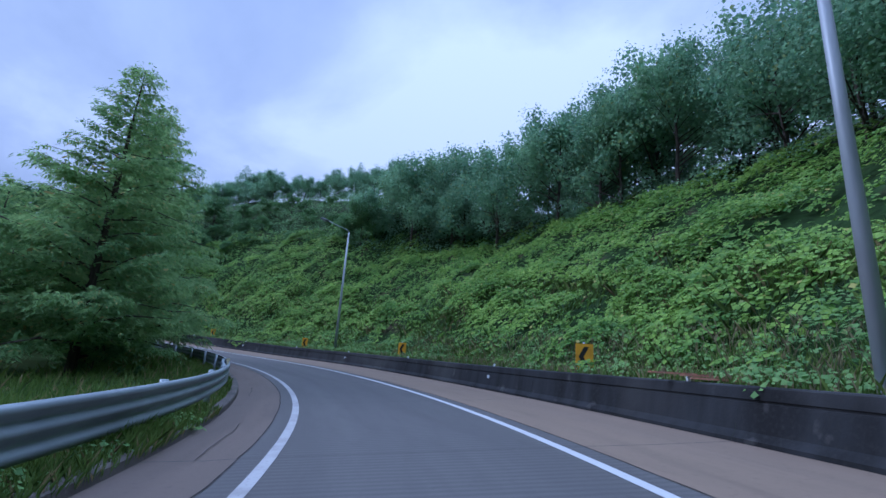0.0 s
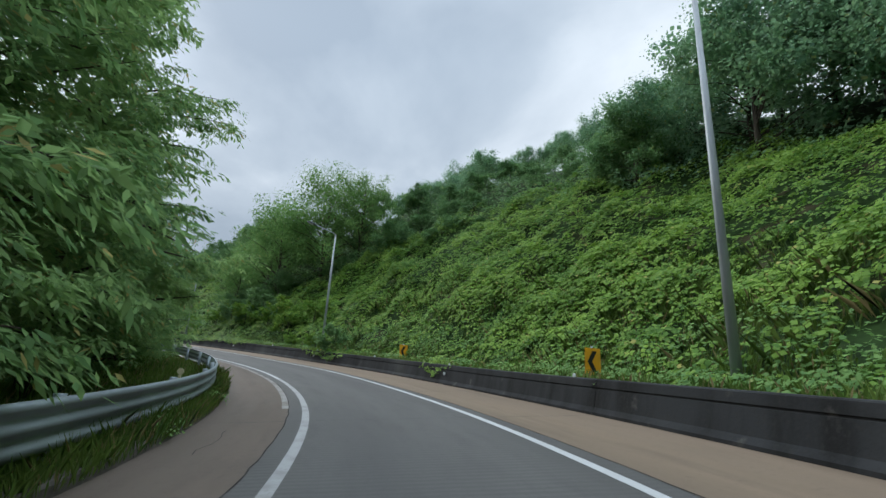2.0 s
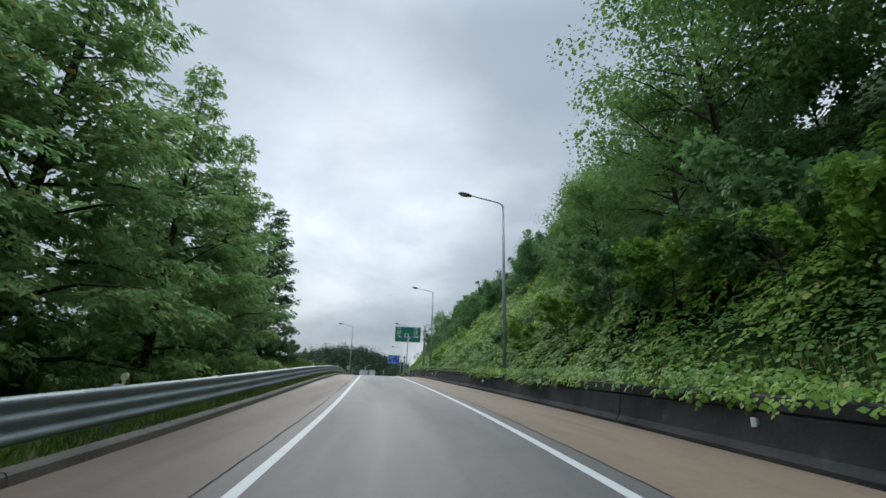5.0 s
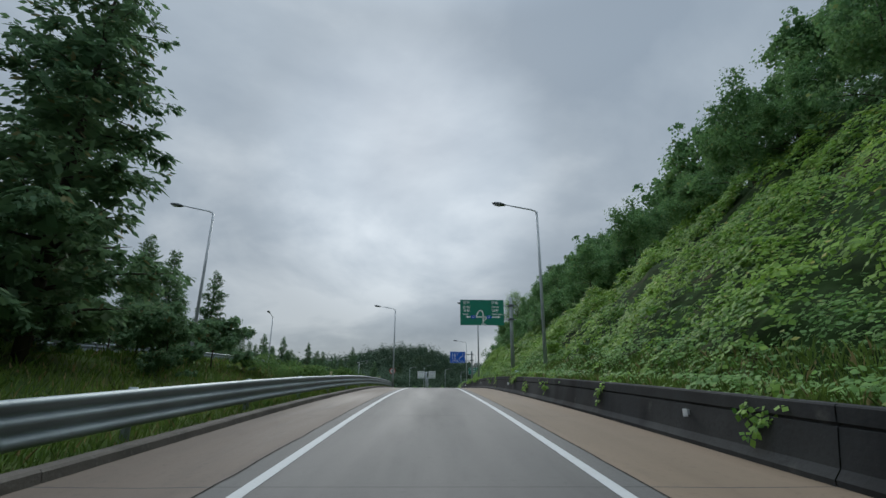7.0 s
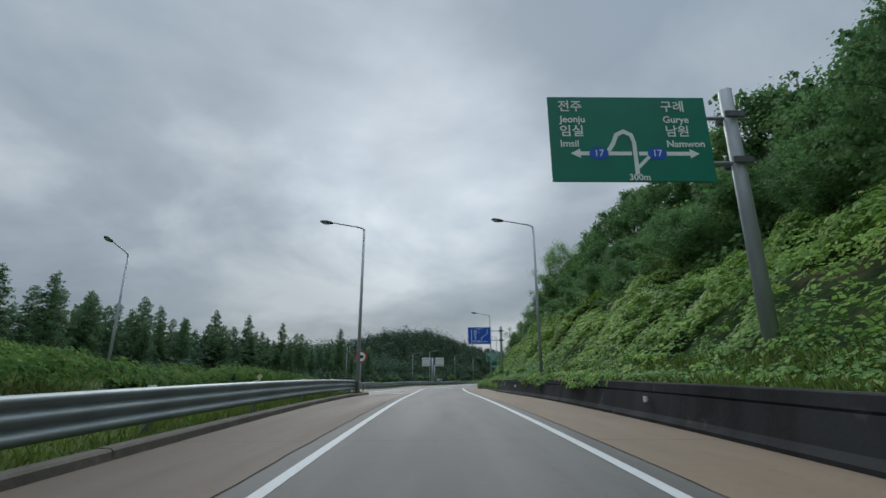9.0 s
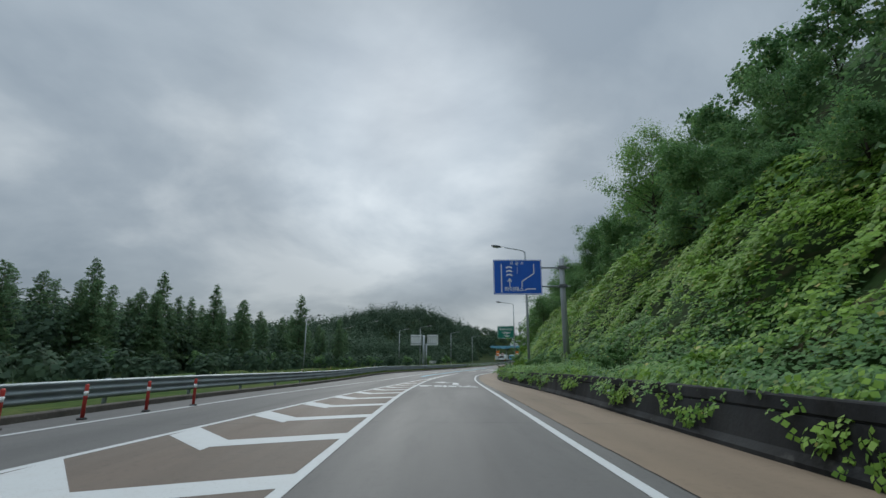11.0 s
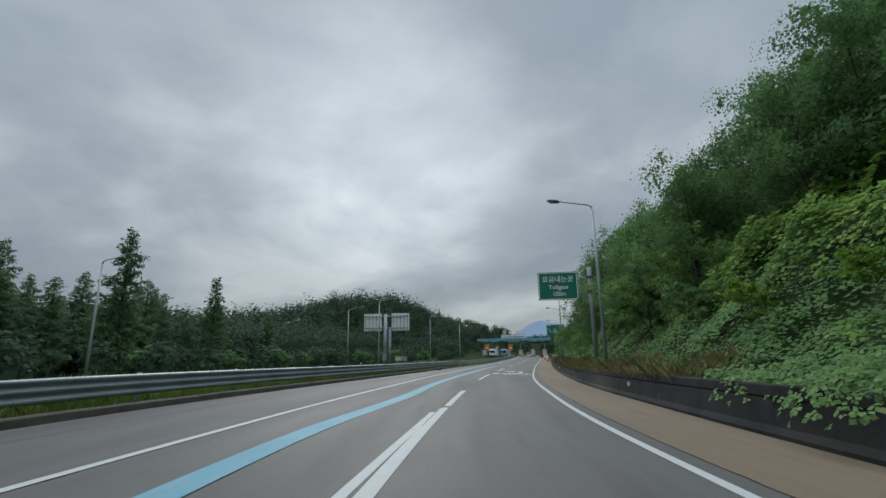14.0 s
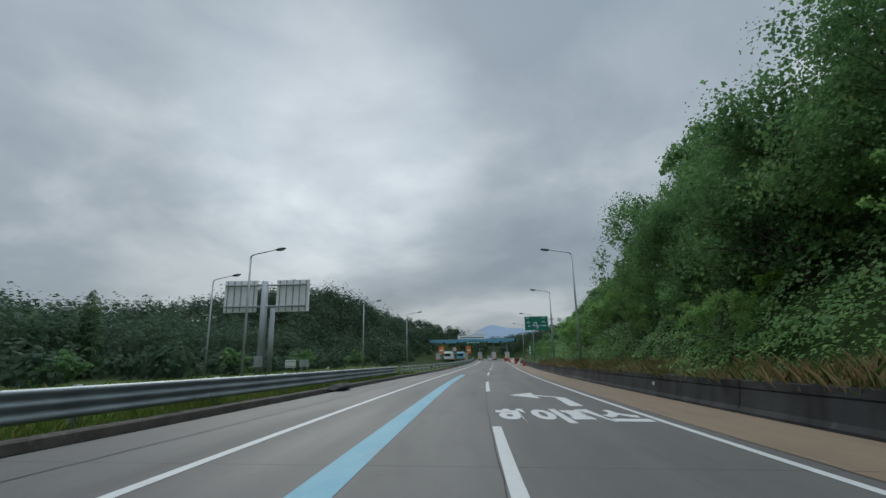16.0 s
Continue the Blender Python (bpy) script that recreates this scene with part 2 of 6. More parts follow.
M_LAMPHEAD = material("dark_lamp_housing", (0.10, 0.11, 0.12), 0.5, 0.3, vary=[(6.0, (0.16, 0.17, 0.18), 0.45, 0.7, 3)])
M_LENS = material("lamp_lens", (0.45, 0.46, 0.46), 0.2)
M_GREEN = material("sign_green", (0.008, 0.19, 0.125), 0.45, vary=[(1.5, (0.010, 0.165, 0.11), 0.4, 0.7, 4)])
M_SIGNBLUE = material("sign_blue", (0.012, 0.105, 0.52), 0.45, vary=[(1.5, (0.012, 0.09, 0.46), 0.4, 0.7, 4)])
M_WHITE = material("sign_white", (0.82, 0.84, 0.84), 0.5, vary=[(4.0, (0.74, 0.76, 0.76), 0.45, 0.7, 3)])
M_YELLOW = material("chevron_yellow", (0.78, 0.38, 0.015), 0.5, vary=[(3.0, (0.66, 0.31, 0.02), 0.45, 0.7, 4)])
M_CREAM = material("cream_reflector", (0.62, 0.56, 0.36), 0.45, vary=[(6.0, (0.50, 0.45, 0.28), 0.45, 0.7, 3)])
M_BLACK = material("sign_black", (0.012, 0.012, 0.013), 0.55, vary=[(5.0, (0.022, 0.022, 0.022), 0.4, 0.7, 3)])
M_RED = material("red_plastic", (0.42, 0.035, 0.025), 0.5, vary=[(8.0, (0.30, 0.04, 0.03), 0.45, 0.7, 3)])
M_ORANGE = material("orange_paint", (0.75, 0.20, 0.03), 0.5, vary=[(4.0, (0.65, 0.17, 0.03), 0.45, 0.7, 3)])
M_CANOPY = material("canopy_blue", (0.16, 0.43, 0.60), 0.5, vary=[(1.0, (0.19, 0.46, 0.62), 0.4, 0.7, 4)])
M_GLASS = material("dark_glass", (0.02, 0.025, 0.03), 0.08, spec=0.6)
M_RUBBER = material("black_rubber", (0.02, 0.02, 0.02), 0.85, vary=[(12.0, (0.035, 0.035, 0.035), 0.45, 0.7, 3)])
M_WOOD = material("broken_timber", (0.32, 0.14, 0.075), 0.8, vary=[((2, 20, 20), (0.20, 0.10, 0.06), 0.4, 0.7, 4)])
M_VINEFLOOR = material("vine_floor", (0.030, 0.058, 0.016), 0.95, spec=0.1, vary=[(0.45, (0.095, 0.070, 0.044), 0.58, 0.70, 6), (2.5, (0.014, 0.026, 0.008), 0.45, 0.7, 5)], bump=1.0, bump_scale=4)
M_GROUND = material("woodland_floor", (0.022, 0.036, 0.014), 1.0, spec=0.03, vary=[(0.05, (0.035, 0.05, 0.018), 0.4, 0.65, 6), (1.0, (0.016, 0.026, 0.010), 0.45, 0.75, 5)], bump=0.8, bump_scale=3)
M_TURF = material("turf", (0.042, 0.075, 0.02), 1.0, spec=0.03, vary=[(0.25, (0.085, 0.10, 0.035), 0.4, 0.65, 6), (3.0, (0.030, 0.05, 0.016), 0.5, 0.75, 5)], bump=0.8, bump_scale=8)
M_BARK = material("bark", (0.075, 0.058, 0.045), 0.95, vary=[((8, 8, 1.5), (0.03, 0.024, 0.02), 0.4, 0.65, 5)], bump=0.6, bump_scale=14)
M_KUDZU = leaf_material("kudzu_leaf", (0.048, 0.146, 0.026), (0.295, 0.455, 0.072), (0.42, 0.40, 0.11), 0.015, 0.38, rough=0.55, glow=0.38, spec=0.15)
# lighter, bluer broad leaf; the wood's extra brightness and veil are in the colour
M_BRIGHTBROAD = leaf_material("brightened_broad_leaf", (0.121, 0.247, 0.149), (0.293, 0.460, 0.230), (0.30, 0.36, 0.14), 0.02, 0.22, rough=0.55, glow=0.48)
M_BROAD = leaf_material("broad_leaf", (0.072, 0.166, 0.067), (0.202, 0.336, 0.118), (0.24, 0.29, 0.10), 0.02, 0.22, rough=0.6, glow=0.45, spec=0.18)
M_ACACIA = leaf_material("locust_leaf", (0.089, 0.199, 0.060), (0.254, 0.414, 0.120), (0.26, 0.31, 0.10), 0.03, 0.3, rough=0.6, glow=0.45, spec=0.18)
M_SEQUOIA = leaf_material("redwood_needle", (0.120, 0.240, 0.095), (0.325, 0.470, 0.165), (0.40, 0.35, 0.13), 0.03, 0.3, rough=0.7, glow=0.55, spec=0.15)
M_HEDGE = leaf_material("hedge_leaf", (0.026, 0.070, 0.016), (0.120, 0.210, 0.045), (0.20, 0.24, 0.06), 0.03, 0.4, rough=0.8, glow=0.25, spec=0.05)
# darker redwood needle; the shade of backlit trees is in the colour
M_SHADENEEDLE = leaf_material("shade_needle", (0.076, 0.150, 0.082), (0.182, 0.285, 0.130), (0.21, 0.20, 0.09), 0.03, 0.2, rough=0.8, glow=0.45)
M_GRASS = leaf_material("grass_blade", (0.06, 0.125, 0.024), (0.19, 0.27, 0.055), (0.30, 0.24, 0.11), 0.10, 0.4)
M_STRAW = leaf_material("straw_grass", (0.19, 0.17, 0.085), (0.36, 0.30, 0.17), (0.10, 0.15, 0.03), 0.3, 0.5)
M_DRYGRASS = leaf_material("dry_grass", (0.32, 0.26, 0.12), (0.58, 0.44, 0.27), (0.15, 0.24, 0.07), 0.3, 0.5, glow=0.5)
# bluish tone: distance haze is put into the far leaves' colour
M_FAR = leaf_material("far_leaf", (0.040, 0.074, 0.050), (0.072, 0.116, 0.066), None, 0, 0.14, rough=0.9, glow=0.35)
M_MOUNT = material("distant_mountain", (0.42, 0.53, 0.68), 1.0, vary=[(0.004, (0.37, 0.48, 0.63), 0.4, 0.7, 5)], spec=0.0)
# the backdrop glows by itself; hazy daylight is put into its colour
mb = M_MOUNT.node_tree.nodes["Principled BSDF"]
mb.inputs["Emission Color"].default_value, mb.inputs["Emission Strength"].default_value = (0.20, 0.27, 0.40, 1), 0.7


# ---------------------------------------------------------------- road line
def knots(*pairs):
    """A smooth curve through (s, value) pairs."""
    xs, ys = np.array([p[0] for p in pairs], float), np.array([p[1] for p in pairs], float)
    ms = np.gradient(ys, xs)

    def value(s):
        s = np.clip(np.asarray(s, float), xs[0], xs[-1])
        i = np.clip(np.searchsorted(xs, s) - 1, 0, len(xs) - 2)
        h = xs[i + 1] - xs[i]
        u = (s - xs[i]) / h
        return (2 * u**3 - 3 * u**2 + 1) * ys[i] + (u**3 - 2 * u**2 + u) * h * ms[i] + (-2 * u**3 + 3 * u**2) * ys[i + 1] + (u**3 - u**2) * h * ms[i + 1]

    return value


def step(s, a, b):
    u = np.clip((np.asarray(s, float) - a) / (b - a), 0, 1)
    return u * u * (3 - 2 * u)


heading = knots((-60, -65.0), (0, 2.9), (15, 20.8), (30, 35.9), (45, 53.1), (60, 67.7), (70, 71.5), (85, 75.5), (100, 76.5), (125, 76.8), (150, 75.6),
                (170, 74.1), (185, 74.5), (200, 71.1), (215, 66.5), (230, 63.1), (250, 61.5), (420, 61.5))
level = knots((-60, 0.29), (0, 0.19), (13, 0.17), (27, 0.37), (40, 0.66), (54, 1.31), (68, 2.08), (83, 2.87), (97, 3.59), (111, 4.22), (125, 4.57),
              (139, 4.59), (153, 4.36), (167, 4.1), (181, 3.66), (195, 3.28), (208, 3.03), (222, 2.72), (260, 2.15), (420, 1.8))
BANK = ((-60, 0, 60, 80, 97, 150, 180, 222, 420), (3.4, 3.5, 2.3, 1.2, 0, 0, -0.6, -1.2, -1.0))
# metres that one station is long
STRETCH = ((-60, 60, 80, 97, 118, 136, 153, 185, 222, 560), (1.003, 1.001, 1.02, 1.054, 1.084, 1.066, 1.026, 1.024, 1.033, 1.032))
AX_S = np.arange(-60, 560.01, 0.5)
_a = np.radians(heading(AX_S))
_d = np.stack([-np.sin(_a), np.cos(_a)], 1) * np.interp(AX_S, *STRETCH)[:, None]
AX_P = np.concatenate([[[0, 0]], np.cumsum((_d[1:] + _d[:-1]) / 2 * 0.5, axis=0)])
AX_P += np.array([-0.38, 0.01]) - AX_P[120]

line_left = knots((-60, -1.08), (0, -1.08), (56, -1.1), (69, -1.45), (76, -1.62), (103, -1.68), (116, -1.6), (126, -1.45), (160, -1.5), (177, -1.68), (187, -1.42), (194, -1.05), (208, -0.11), (229, 0.5), (245, 0.78), (270, 1.15), (420, 1.5))
line_right = knots((-60, 2.5), (44, 2.5), (53, 2.45), (62, 2.1), (72, 2.0), (105, 1.83), (118, 1.9), (130, 2.1), (145, 2.0), (160, 1.88), (174, 1.98), (185, 2.22), (195, 2.52), (204, 2.8), (212, 3.28), (228, 3.92), (245, 4.4), (270, 4.8), (420, 5.0))
wall_line = knots((-60, 5.3), (20, 5.35), (44, 5.3), (53, 5.05), (60, 4.8), (72, 4.58), (88, 4.35), (103, 4.15), (120, 4.12), (132, 4.5), (145, 4.4), (158, 4.1), (173, 4.38), (190, 4.5), (199, 4.9), (210, 5.5), (224, 6.25), (234, 6.6), (250, 7.0), (420, 8.2))
kerb_line = knots((-60, -2.72), (34, -2.75), (54, -3.25), (68, -3.6), (80, -3.8), (103, -3.75), (125, -3.65), (140, -3.9), (152, -4.0))
kerb_far = knots((150, -9.6), (165, -9.2), (180, -8.8), (197, -8.3), (210, -7.2), (230, -6.1), (245, -5.7), (270, -4.9), (420, -4.4))
edge_far = knots((150, -8.5), (155, -8.1), (165, -7.2), (174, -6.7), (181, -6.1), (193, -4.7), (204, -3.75), (212, -3.35), (228, -3.2), (245, -2.95), (270, -2.5), (420, -2.2))
gore_far = knots((150, -5.8), (155, -5.3), (164, -4.3), (173, -3.55), (180, -2.95), (188, -2.15), (195, -1.15))


def road_z(s, d):
    s, d = np.asarray(s, float), np.asarray(d, float)
    cross = 0.022 * np.minimum(d + 1.6, 0) * step(s, 145, 155) * (1 - step(s, 190, 206))
    return level(s) + d * np.tan(np.radians(np.interp(s, *BANK))) + cross


def at(s, d, h=0.0):
    """World places for stations s, offsets d to the right of the road line and heights h over the road."""
    s, d, h = np.broadcast_arrays(np.asarray(s, float), np.asarray(d, float), np.asarray(h, float))
    a = np.radians(heading(s))
    x = np.interp(s, AX_S, AX_P[:, 0]) + d * np.cos(a)
    y = np.interp(s, AX_S, AX_P[:, 1]) + d * np.sin(a)
    return np.stack([x, y, road_z(s, np.clip(d, -12, 8)) + h], -1)


def spot(s, d, h=0.0, turn=0.0, size=1.0):
    """A pose on the road's own axes: x to the right, y onwards, z up."""
    p = at(s, d, h)
    return pose(*p, 0, 0, float(heading(s)) + turn) @ Matrix.Scale(size, 4)


def noise2(x, y, seed=0):
    """Smooth noise between -1 and 1 on arrays."""
    x, y = np.asarray(x, float), np.asarray(y, float)
    xi, yi = np.floor(x).astype(np.int64), np.floor(y).astype(np.int64)
    u, v = x - xi, y - yi
    u, v = u * u * (3 - 2 * u), v * v * (3 - 2 * v)

    def h(i, j):
        k = (i * 374761393 + j * 668265263 + seed * 974634777) & 0x7FFFFFFF
        k = ((k ^ (k >> 13)) * 1274126177) & 0x7FFFFFFF
        return ((k ^ (k >> 16)) & 0xFFFF) / 32767.5 - 1

    return (h(xi, yi) * (1 - u) + h(xi + 1, yi) * u) * (1 - v) + (h(xi, yi + 1) * (1 - u) + h(xi + 1, yi + 1) * u) * v


# ---------------------------------------------------------------- building helpers
def part(name, bm, mat, parent=None, label=""):
    me = bpy.data.meshes.new(name)
    if isinstance(bm, bmesh.types.BMesh):
        bm.to_mesh(me)
        bm.free()
    else:
        me.from_pydata(*bm)
    me.materials.append(mat)
    ob = new(name, me)
    ob.parent = parent
    return tagged(ob, label)


def thing(name, m, label, category, group=""):
    ob = new(name)
    ob.matrix_basis = m
    return tagged(ob, label, category, group)


def box(bm, x0, x1, y0, y1, z0, z1, bevel=0.0):
    r = bmesh.ops.create_cube(bm, size=1, matrix=Matrix.Translation(((x0 + x1) / 2, (y0 + y1) / 2, (z0 + z1) / 2)) @ Matrix.Diagonal((x1 - x0, y1 - y0, z1 - z0, 1)))
    if bevel:
        edges = list({e for v in r["verts"] for e in v.link_edges})
        bmesh.ops.bevel(bm, geom=edges, offset=bevel, segments=2, affect="EDGES")
    return bm


def boxed(x0, x1, y0, y1, z0, z1, bevel=0.0):
    return box(bmesh.new(), x0, x1, y0, y1, z0, z1, bevel)


def tube(bm, points, radii, sides=10, cap=True):
    """A tapered round bar along points."""
    rings = []
    n = len(points)
    for i, (p, r) in enumerate(zip(points, radii)):
        p = Vector(p)
        t = (Vector(points[min(i + 1, n - 1)]) - Vector(points[max(i - 1, 0)])).normalized()
        a = t.orthogonal().normalized() if abs(t.z) > 0.999 else t.cross(Vector((0, 0, 1))).normalized()
        b = t.cross(a)
        rings.append([bm.verts.new(p + (a * math.cos(k * math.tau / sides) + b * math.sin(k * math.tau / sides)) * r) for k in range(sides)])
    for q, w in zip(rings, rings[1:]):
        for k in range(sides):
            f = bm.faces.new((q[k], q[(k + 1) % sides], w[(k + 1) % sides], w[k]))
            f.smooth = True
    if cap:
        bm.faces.new(rings[0][::-1])
        bm.faces.new(rings[-1])
    return bm


def tubed(points, radii, sides=10):
    bm = tube(bmesh.new(), points, radii, sides)
    bmesh.ops.recalc_face_normals(bm, faces=bm.faces)
    return bm


def prism(outline, y0, y1):
    """A flat outline in x, z pushed out from y0 to y1."""
    bm = bmesh.new()
    a = [bm.verts.new((x, y0, z)) for x, z in outline]
    b = [bm.verts.new((x, y1, z)) for x, z in outline]
    bm.faces.new(a)
    bm.faces.new(b[::-1])
    for i in range(len(a)):
        j = (i + 1) % len(a)
        bm.faces.new((a[j], a[i], b[i], b[j]))
    bmesh.ops.recalc_face_normals(bm, faces=bm.faces)
    return bm


def sheet(name, stations, columns, mat, parent=None, smooth=True, closed=False):
    """A strip along the road; each column is (offsets, heights) along the stations. UV: metres across and along."""
    n, m = len(stations), len(columns)
    rows = np.stack([at(stations, d, h) for d, h in columns], 1)
    ds = np.stack([np.broadcast_to(d, n) for d, _ in columns], 1)
    hs = np.stack([np.broadcast_to(h, n) for _, h in columns], 1)
    across = np.concatenate([ds[:, :1], ds[:, :1] + np.cumsum(np.hypot(np.diff(ds, axis=1), np.diff(hs, axis=1)), axis=1)], 1)
    faces = [(i * m + j, i * m + j + 1, (i + 1) * m + j + 1, (i + 1) * m + j) for i in range(n - 1) for j in range(m - 1)]
    me = bpy.data.meshes.new(name)
    me.from_pydata(rows.reshape(-1, 3).tolist(), [], faces)
    uv = me.uv_layers.new(name="metres")
    flat = np.stack([across, np.broadcast_to(np.asarray(stations)[:, None], (n, m))], -1).reshape(-1, 2)
    uv.data.foreach_set("uv", flat[np.array(faces).ravel()].ravel())
    if smooth:
        me.polygons.foreach_set("use_smooth", [True] * len(faces))
    me.materials.append(mat)
    ob = new(name, me)
    ob.parent = parent
    return ob


def stations(a, b, pace=1.0):
    return np.linspace(a, b, max(2, int(round((b - a) / pace)) + 1))


def leaves(name, places, normals, sizes, mat, aspect=0.9, droop=0.15, parent=None):
    """Many folded leaves: base, two sides and tip, each an island of two triangles."""
    n = len(places)
    rnd = np.random.rand(n, 3) * 2 - 1
    nz = normals / np.linalg.norm(normals, axis=1, keepdims=True)
    t = rnd - (rnd * nz).sum(1, keepdims=True) * nz
    t /= np.linalg.norm(t, axis=1, keepdims=True) + 1e-9
    b = np.cross(nz, t)
    sz = np.asarray(sizes)[:, None]
    v = np.empty((n, 4, 3))
    v[:, 0] = places - t * sz * 0.5
    v[:, 1] = places - b * sz * 0.5 * aspect - nz * sz * droop + t * sz * 0.05
    v[:, 2] = places + t * sz * 0.5 - nz * sz * droop * 0.8
    v[:, 3] = places + b * sz * 0.5 * aspect - nz * sz * droop + t * sz * 0.05
    return card_mesh(name, v, mat, parent)


def vine_leaves(name, places, normals, sizes, mat):
    """Kudzu leaves: three broad folded leaflets on one stalk, the middle one hanging outwards."""
    n = len(places)
    nz = normals / np.linalg.norm(normals, axis=1, keepdims=True)
    rnd = np.random.normal(0, 1, (n, 3)) - np.array([0, 0, 0.5])
    t = rnd - (rnd * nz).sum(1, keepdims=True) * nz
    t /= np.linalg.norm(t, axis=1, keepdims=True) + 1e-9
    b = np.cross(nz, t)
    sz = np.asarray(sizes)[:, None]
    out = np.empty((n, 3, 4, 3))
    for k, (turn, far) in enumerate(((0.0, 1.0), (1.75, 0.86), (-1.75, 0.86))):
        way, side = t * math.cos(turn) + b * math.sin(turn), b * math.cos(turn) - t * math.sin(turn)
        root = places + way * sz * 0.06
        sag = nz * sz * 0.10 * (0.5 + np.random.rand(n, 1))
        out[:, k, 0] = root
        out[:, k, 1] = root + way * sz * 0.30 * far - side * sz * 0.30 * far - sag * 0.9
        out[:, k, 2] = root + way * sz * 0.66 * far - sag * 1.4
        out[:, k, 3] = root + way * sz * 0.30 * far + side * sz * 0.30 * far - sag * 0.9
    return card_mesh(name, out.reshape(-1, 4, 3), mat)


def card_mesh(name, v, mat, parent=None):
    """Quads of corners 0..3, folded along the line from corner 0 to corner 2."""
    n = len(v)
    me = bpy.data.meshes.new(name)
    me.vertices.add(n * 4)
    me.vertices.foreach_set("co", v.reshape(-1))
    k = np.arange(n)[:, None] * 4
    tri = np.concatenate([k + [0, 3, 2], k + [0, 2, 1]], 1).reshape(-1)
    me.loops.add(n * 6)
    me.loops.foreach_set("vertex_index", tri)
    me.polygons.add(n * 2)
    me.polygons.foreach_set("loop_start", np.arange(n * 2) * 3)
    me.update()
    me.materials.append(mat)
    if parent == "mesh":
        return me
    ob = new(name, me)
    ob.parent = parent
    return ob


def lettering(body, size, mat, parent, x, z, y=-0.03, name="lettering", bold=0.0, wide=1.0, thick=0.002):
    """Raised words on a sign's face, which looks to -y; x and z give their middle."""
    cu = bpy.data.curves.new(name, "FONT")
    cu.body, cu.size, cu.align_x, cu.align_y, cu.extrude, cu.offset = body, size, "CENTER", "CENTER", thick, bold
    tmp = bpy.data.objects.new(name, cu)
    scene.collection.objects.link(tmp)
    bpy.context.view_layer.update()
    me = bpy.data.meshes.new_from_object(tmp.evaluated_get(bpy.context.evaluated_depsgraph_get()))
    bpy.data.objects.remove(tmp)
    me.transform(pose(x, y, z, 90) @ Matrix.Diagonal((wide, 1, 1, 1)))
    me.materials.clear()
    me.materials.append(mat)
    me.name = name
    ob = new(name, me)
    ob.parent = parent
    return ob


# ---------------------------------------------------------------- ground forms
def slope_h(s, d):
    """Height over the road of the cut slope to the right of the wall."""
    s, d = np.asarray(s, float), np.asarray(d, float)
    u = np.maximum(d - wall_line(s) - 0.3, 0)
    early = 1 - step(s, 76, 98)
    grade = np.interp(s, (36, 43, 50, 76, 92, 120, 134, 148, 166, 200, 215), (0.73, 0.84, 0.98, 0.97, 0.82, 0.84, 0.68, 0.66, 1.0, 1.0, 0.9))
    brk = 21.0 + 3.0 * early * step(s, 38, 52)
    h = 0.70 + grade * np.maximum(np.minimum(u, brk) - 1.1, 0) + 0.5 * np.clip(u - brk, 0, 16) + 0.06 * np.clip(u - brk - 16, 0, 60)
    fade = 1 - 0.75 * step(s, 262, 330)
    return 0.74 + (h - 0.74) * fade


ridge = knots((100, -140), (200, -135), (280, -126), (340, -114), (390, -92), (440, -66), (540, -45))


def left_h(s, d):
    s, d = np.asarray(s, float), np.asarray(d, float)
    edge = np.where(s < 151, kerb_line(s), kerb_far(s))
    u = np.maximum(edge - d, 0)
    rise = 1.15 * step(s, 82, 100) * (1 - step(s, 132, 147)) * step(u, 3, 8)
    hill = (7.5 + 9 * step(s, 300, 400) + 4 * noise2(s * 0.018, d * 0.02, 5)) * np.exp(-np.abs((d - ridge(s)) / 46) ** 2.4) * step(s, 130, 240) * (1 - 0.85 * step(s, 440, 540))
    knoll = 8.0 * np.exp(-((s - 392) / 42) ** 2 - ((d + 62) / 32) ** 2) * step(-d, 20, 40)
    return knoll + 0.05 + 0.03 * np.minimum(u, 15) * (1 - step(s, 128, 150)) + rise + hill


def nearest(x, y):
    """Station and offset of world places."""
    s, d = np.empty(len(x)), np.empty(len(x))
    for i in range(0, len(x), 2000):
        k = ((x[i:i + 2000, None] - AX_P[None, :, 0]) ** 2 + (y[i:i + 2000, None] - AX_P[None, :, 1]) ** 2).argmin(1)
        a = np.radians(heading(AX_S[k]))
        vx, vy = x[i:i + 2000] - AX_P[k, 0], y[i:i + 2000] - AX_P[k, 1]
        s[i:i + 2000] = AX_S[k] + np.clip(-vx * np.sin(a) + vy * np.cos(a), -1, 1)
        d[i:i + 2000] = np.hypot(vx, vy) * np.sign(vx * np.cos(a) + vy * np.sin(a))
    return s, d


def ground_z(x, y):
    x, y = np.asarray(x, float), np.asarray(y, float)
    s, d = nearest(x, y)
    base = road_z(s, np.clip(d, -12, 8))
    h = np.where(d > 0, slope_h(s, d), left_h(s, d))
    h = np.where((d > -12) & (d < 12), np.minimum(h, 0) - 0.7, np.where(d > 0, slope_h(s, d - 6) - 0.5, h - 0.35))
    far = step(np.abs(d), 90, 260)
    rolling = 10 + 9 * noise2(x * 0.006, y * 0.006, 9) + 5 * noise2(x * 0.02, y * 0.02, 10)
    mix = (base + h) * (1 - far) + rolling * far + 7 * step(s, 418, 470)
    gone = step(np.hypot(x + 150, y - 80), 700, 1600)
    return mix * (1 - gone) - 4 * gone


def spread(a, b, pace, reach):
    inner = np.arange(a, b + 0.1, pace)
    out = [0.0]
    grow = pace
    while out[-1] < reach:
        grow *= 1.5
        out.append(out[-1] + grow)
    return np.concatenate([a - np.array(out[:0:-1]), inner, b + np.array(out[1:])])


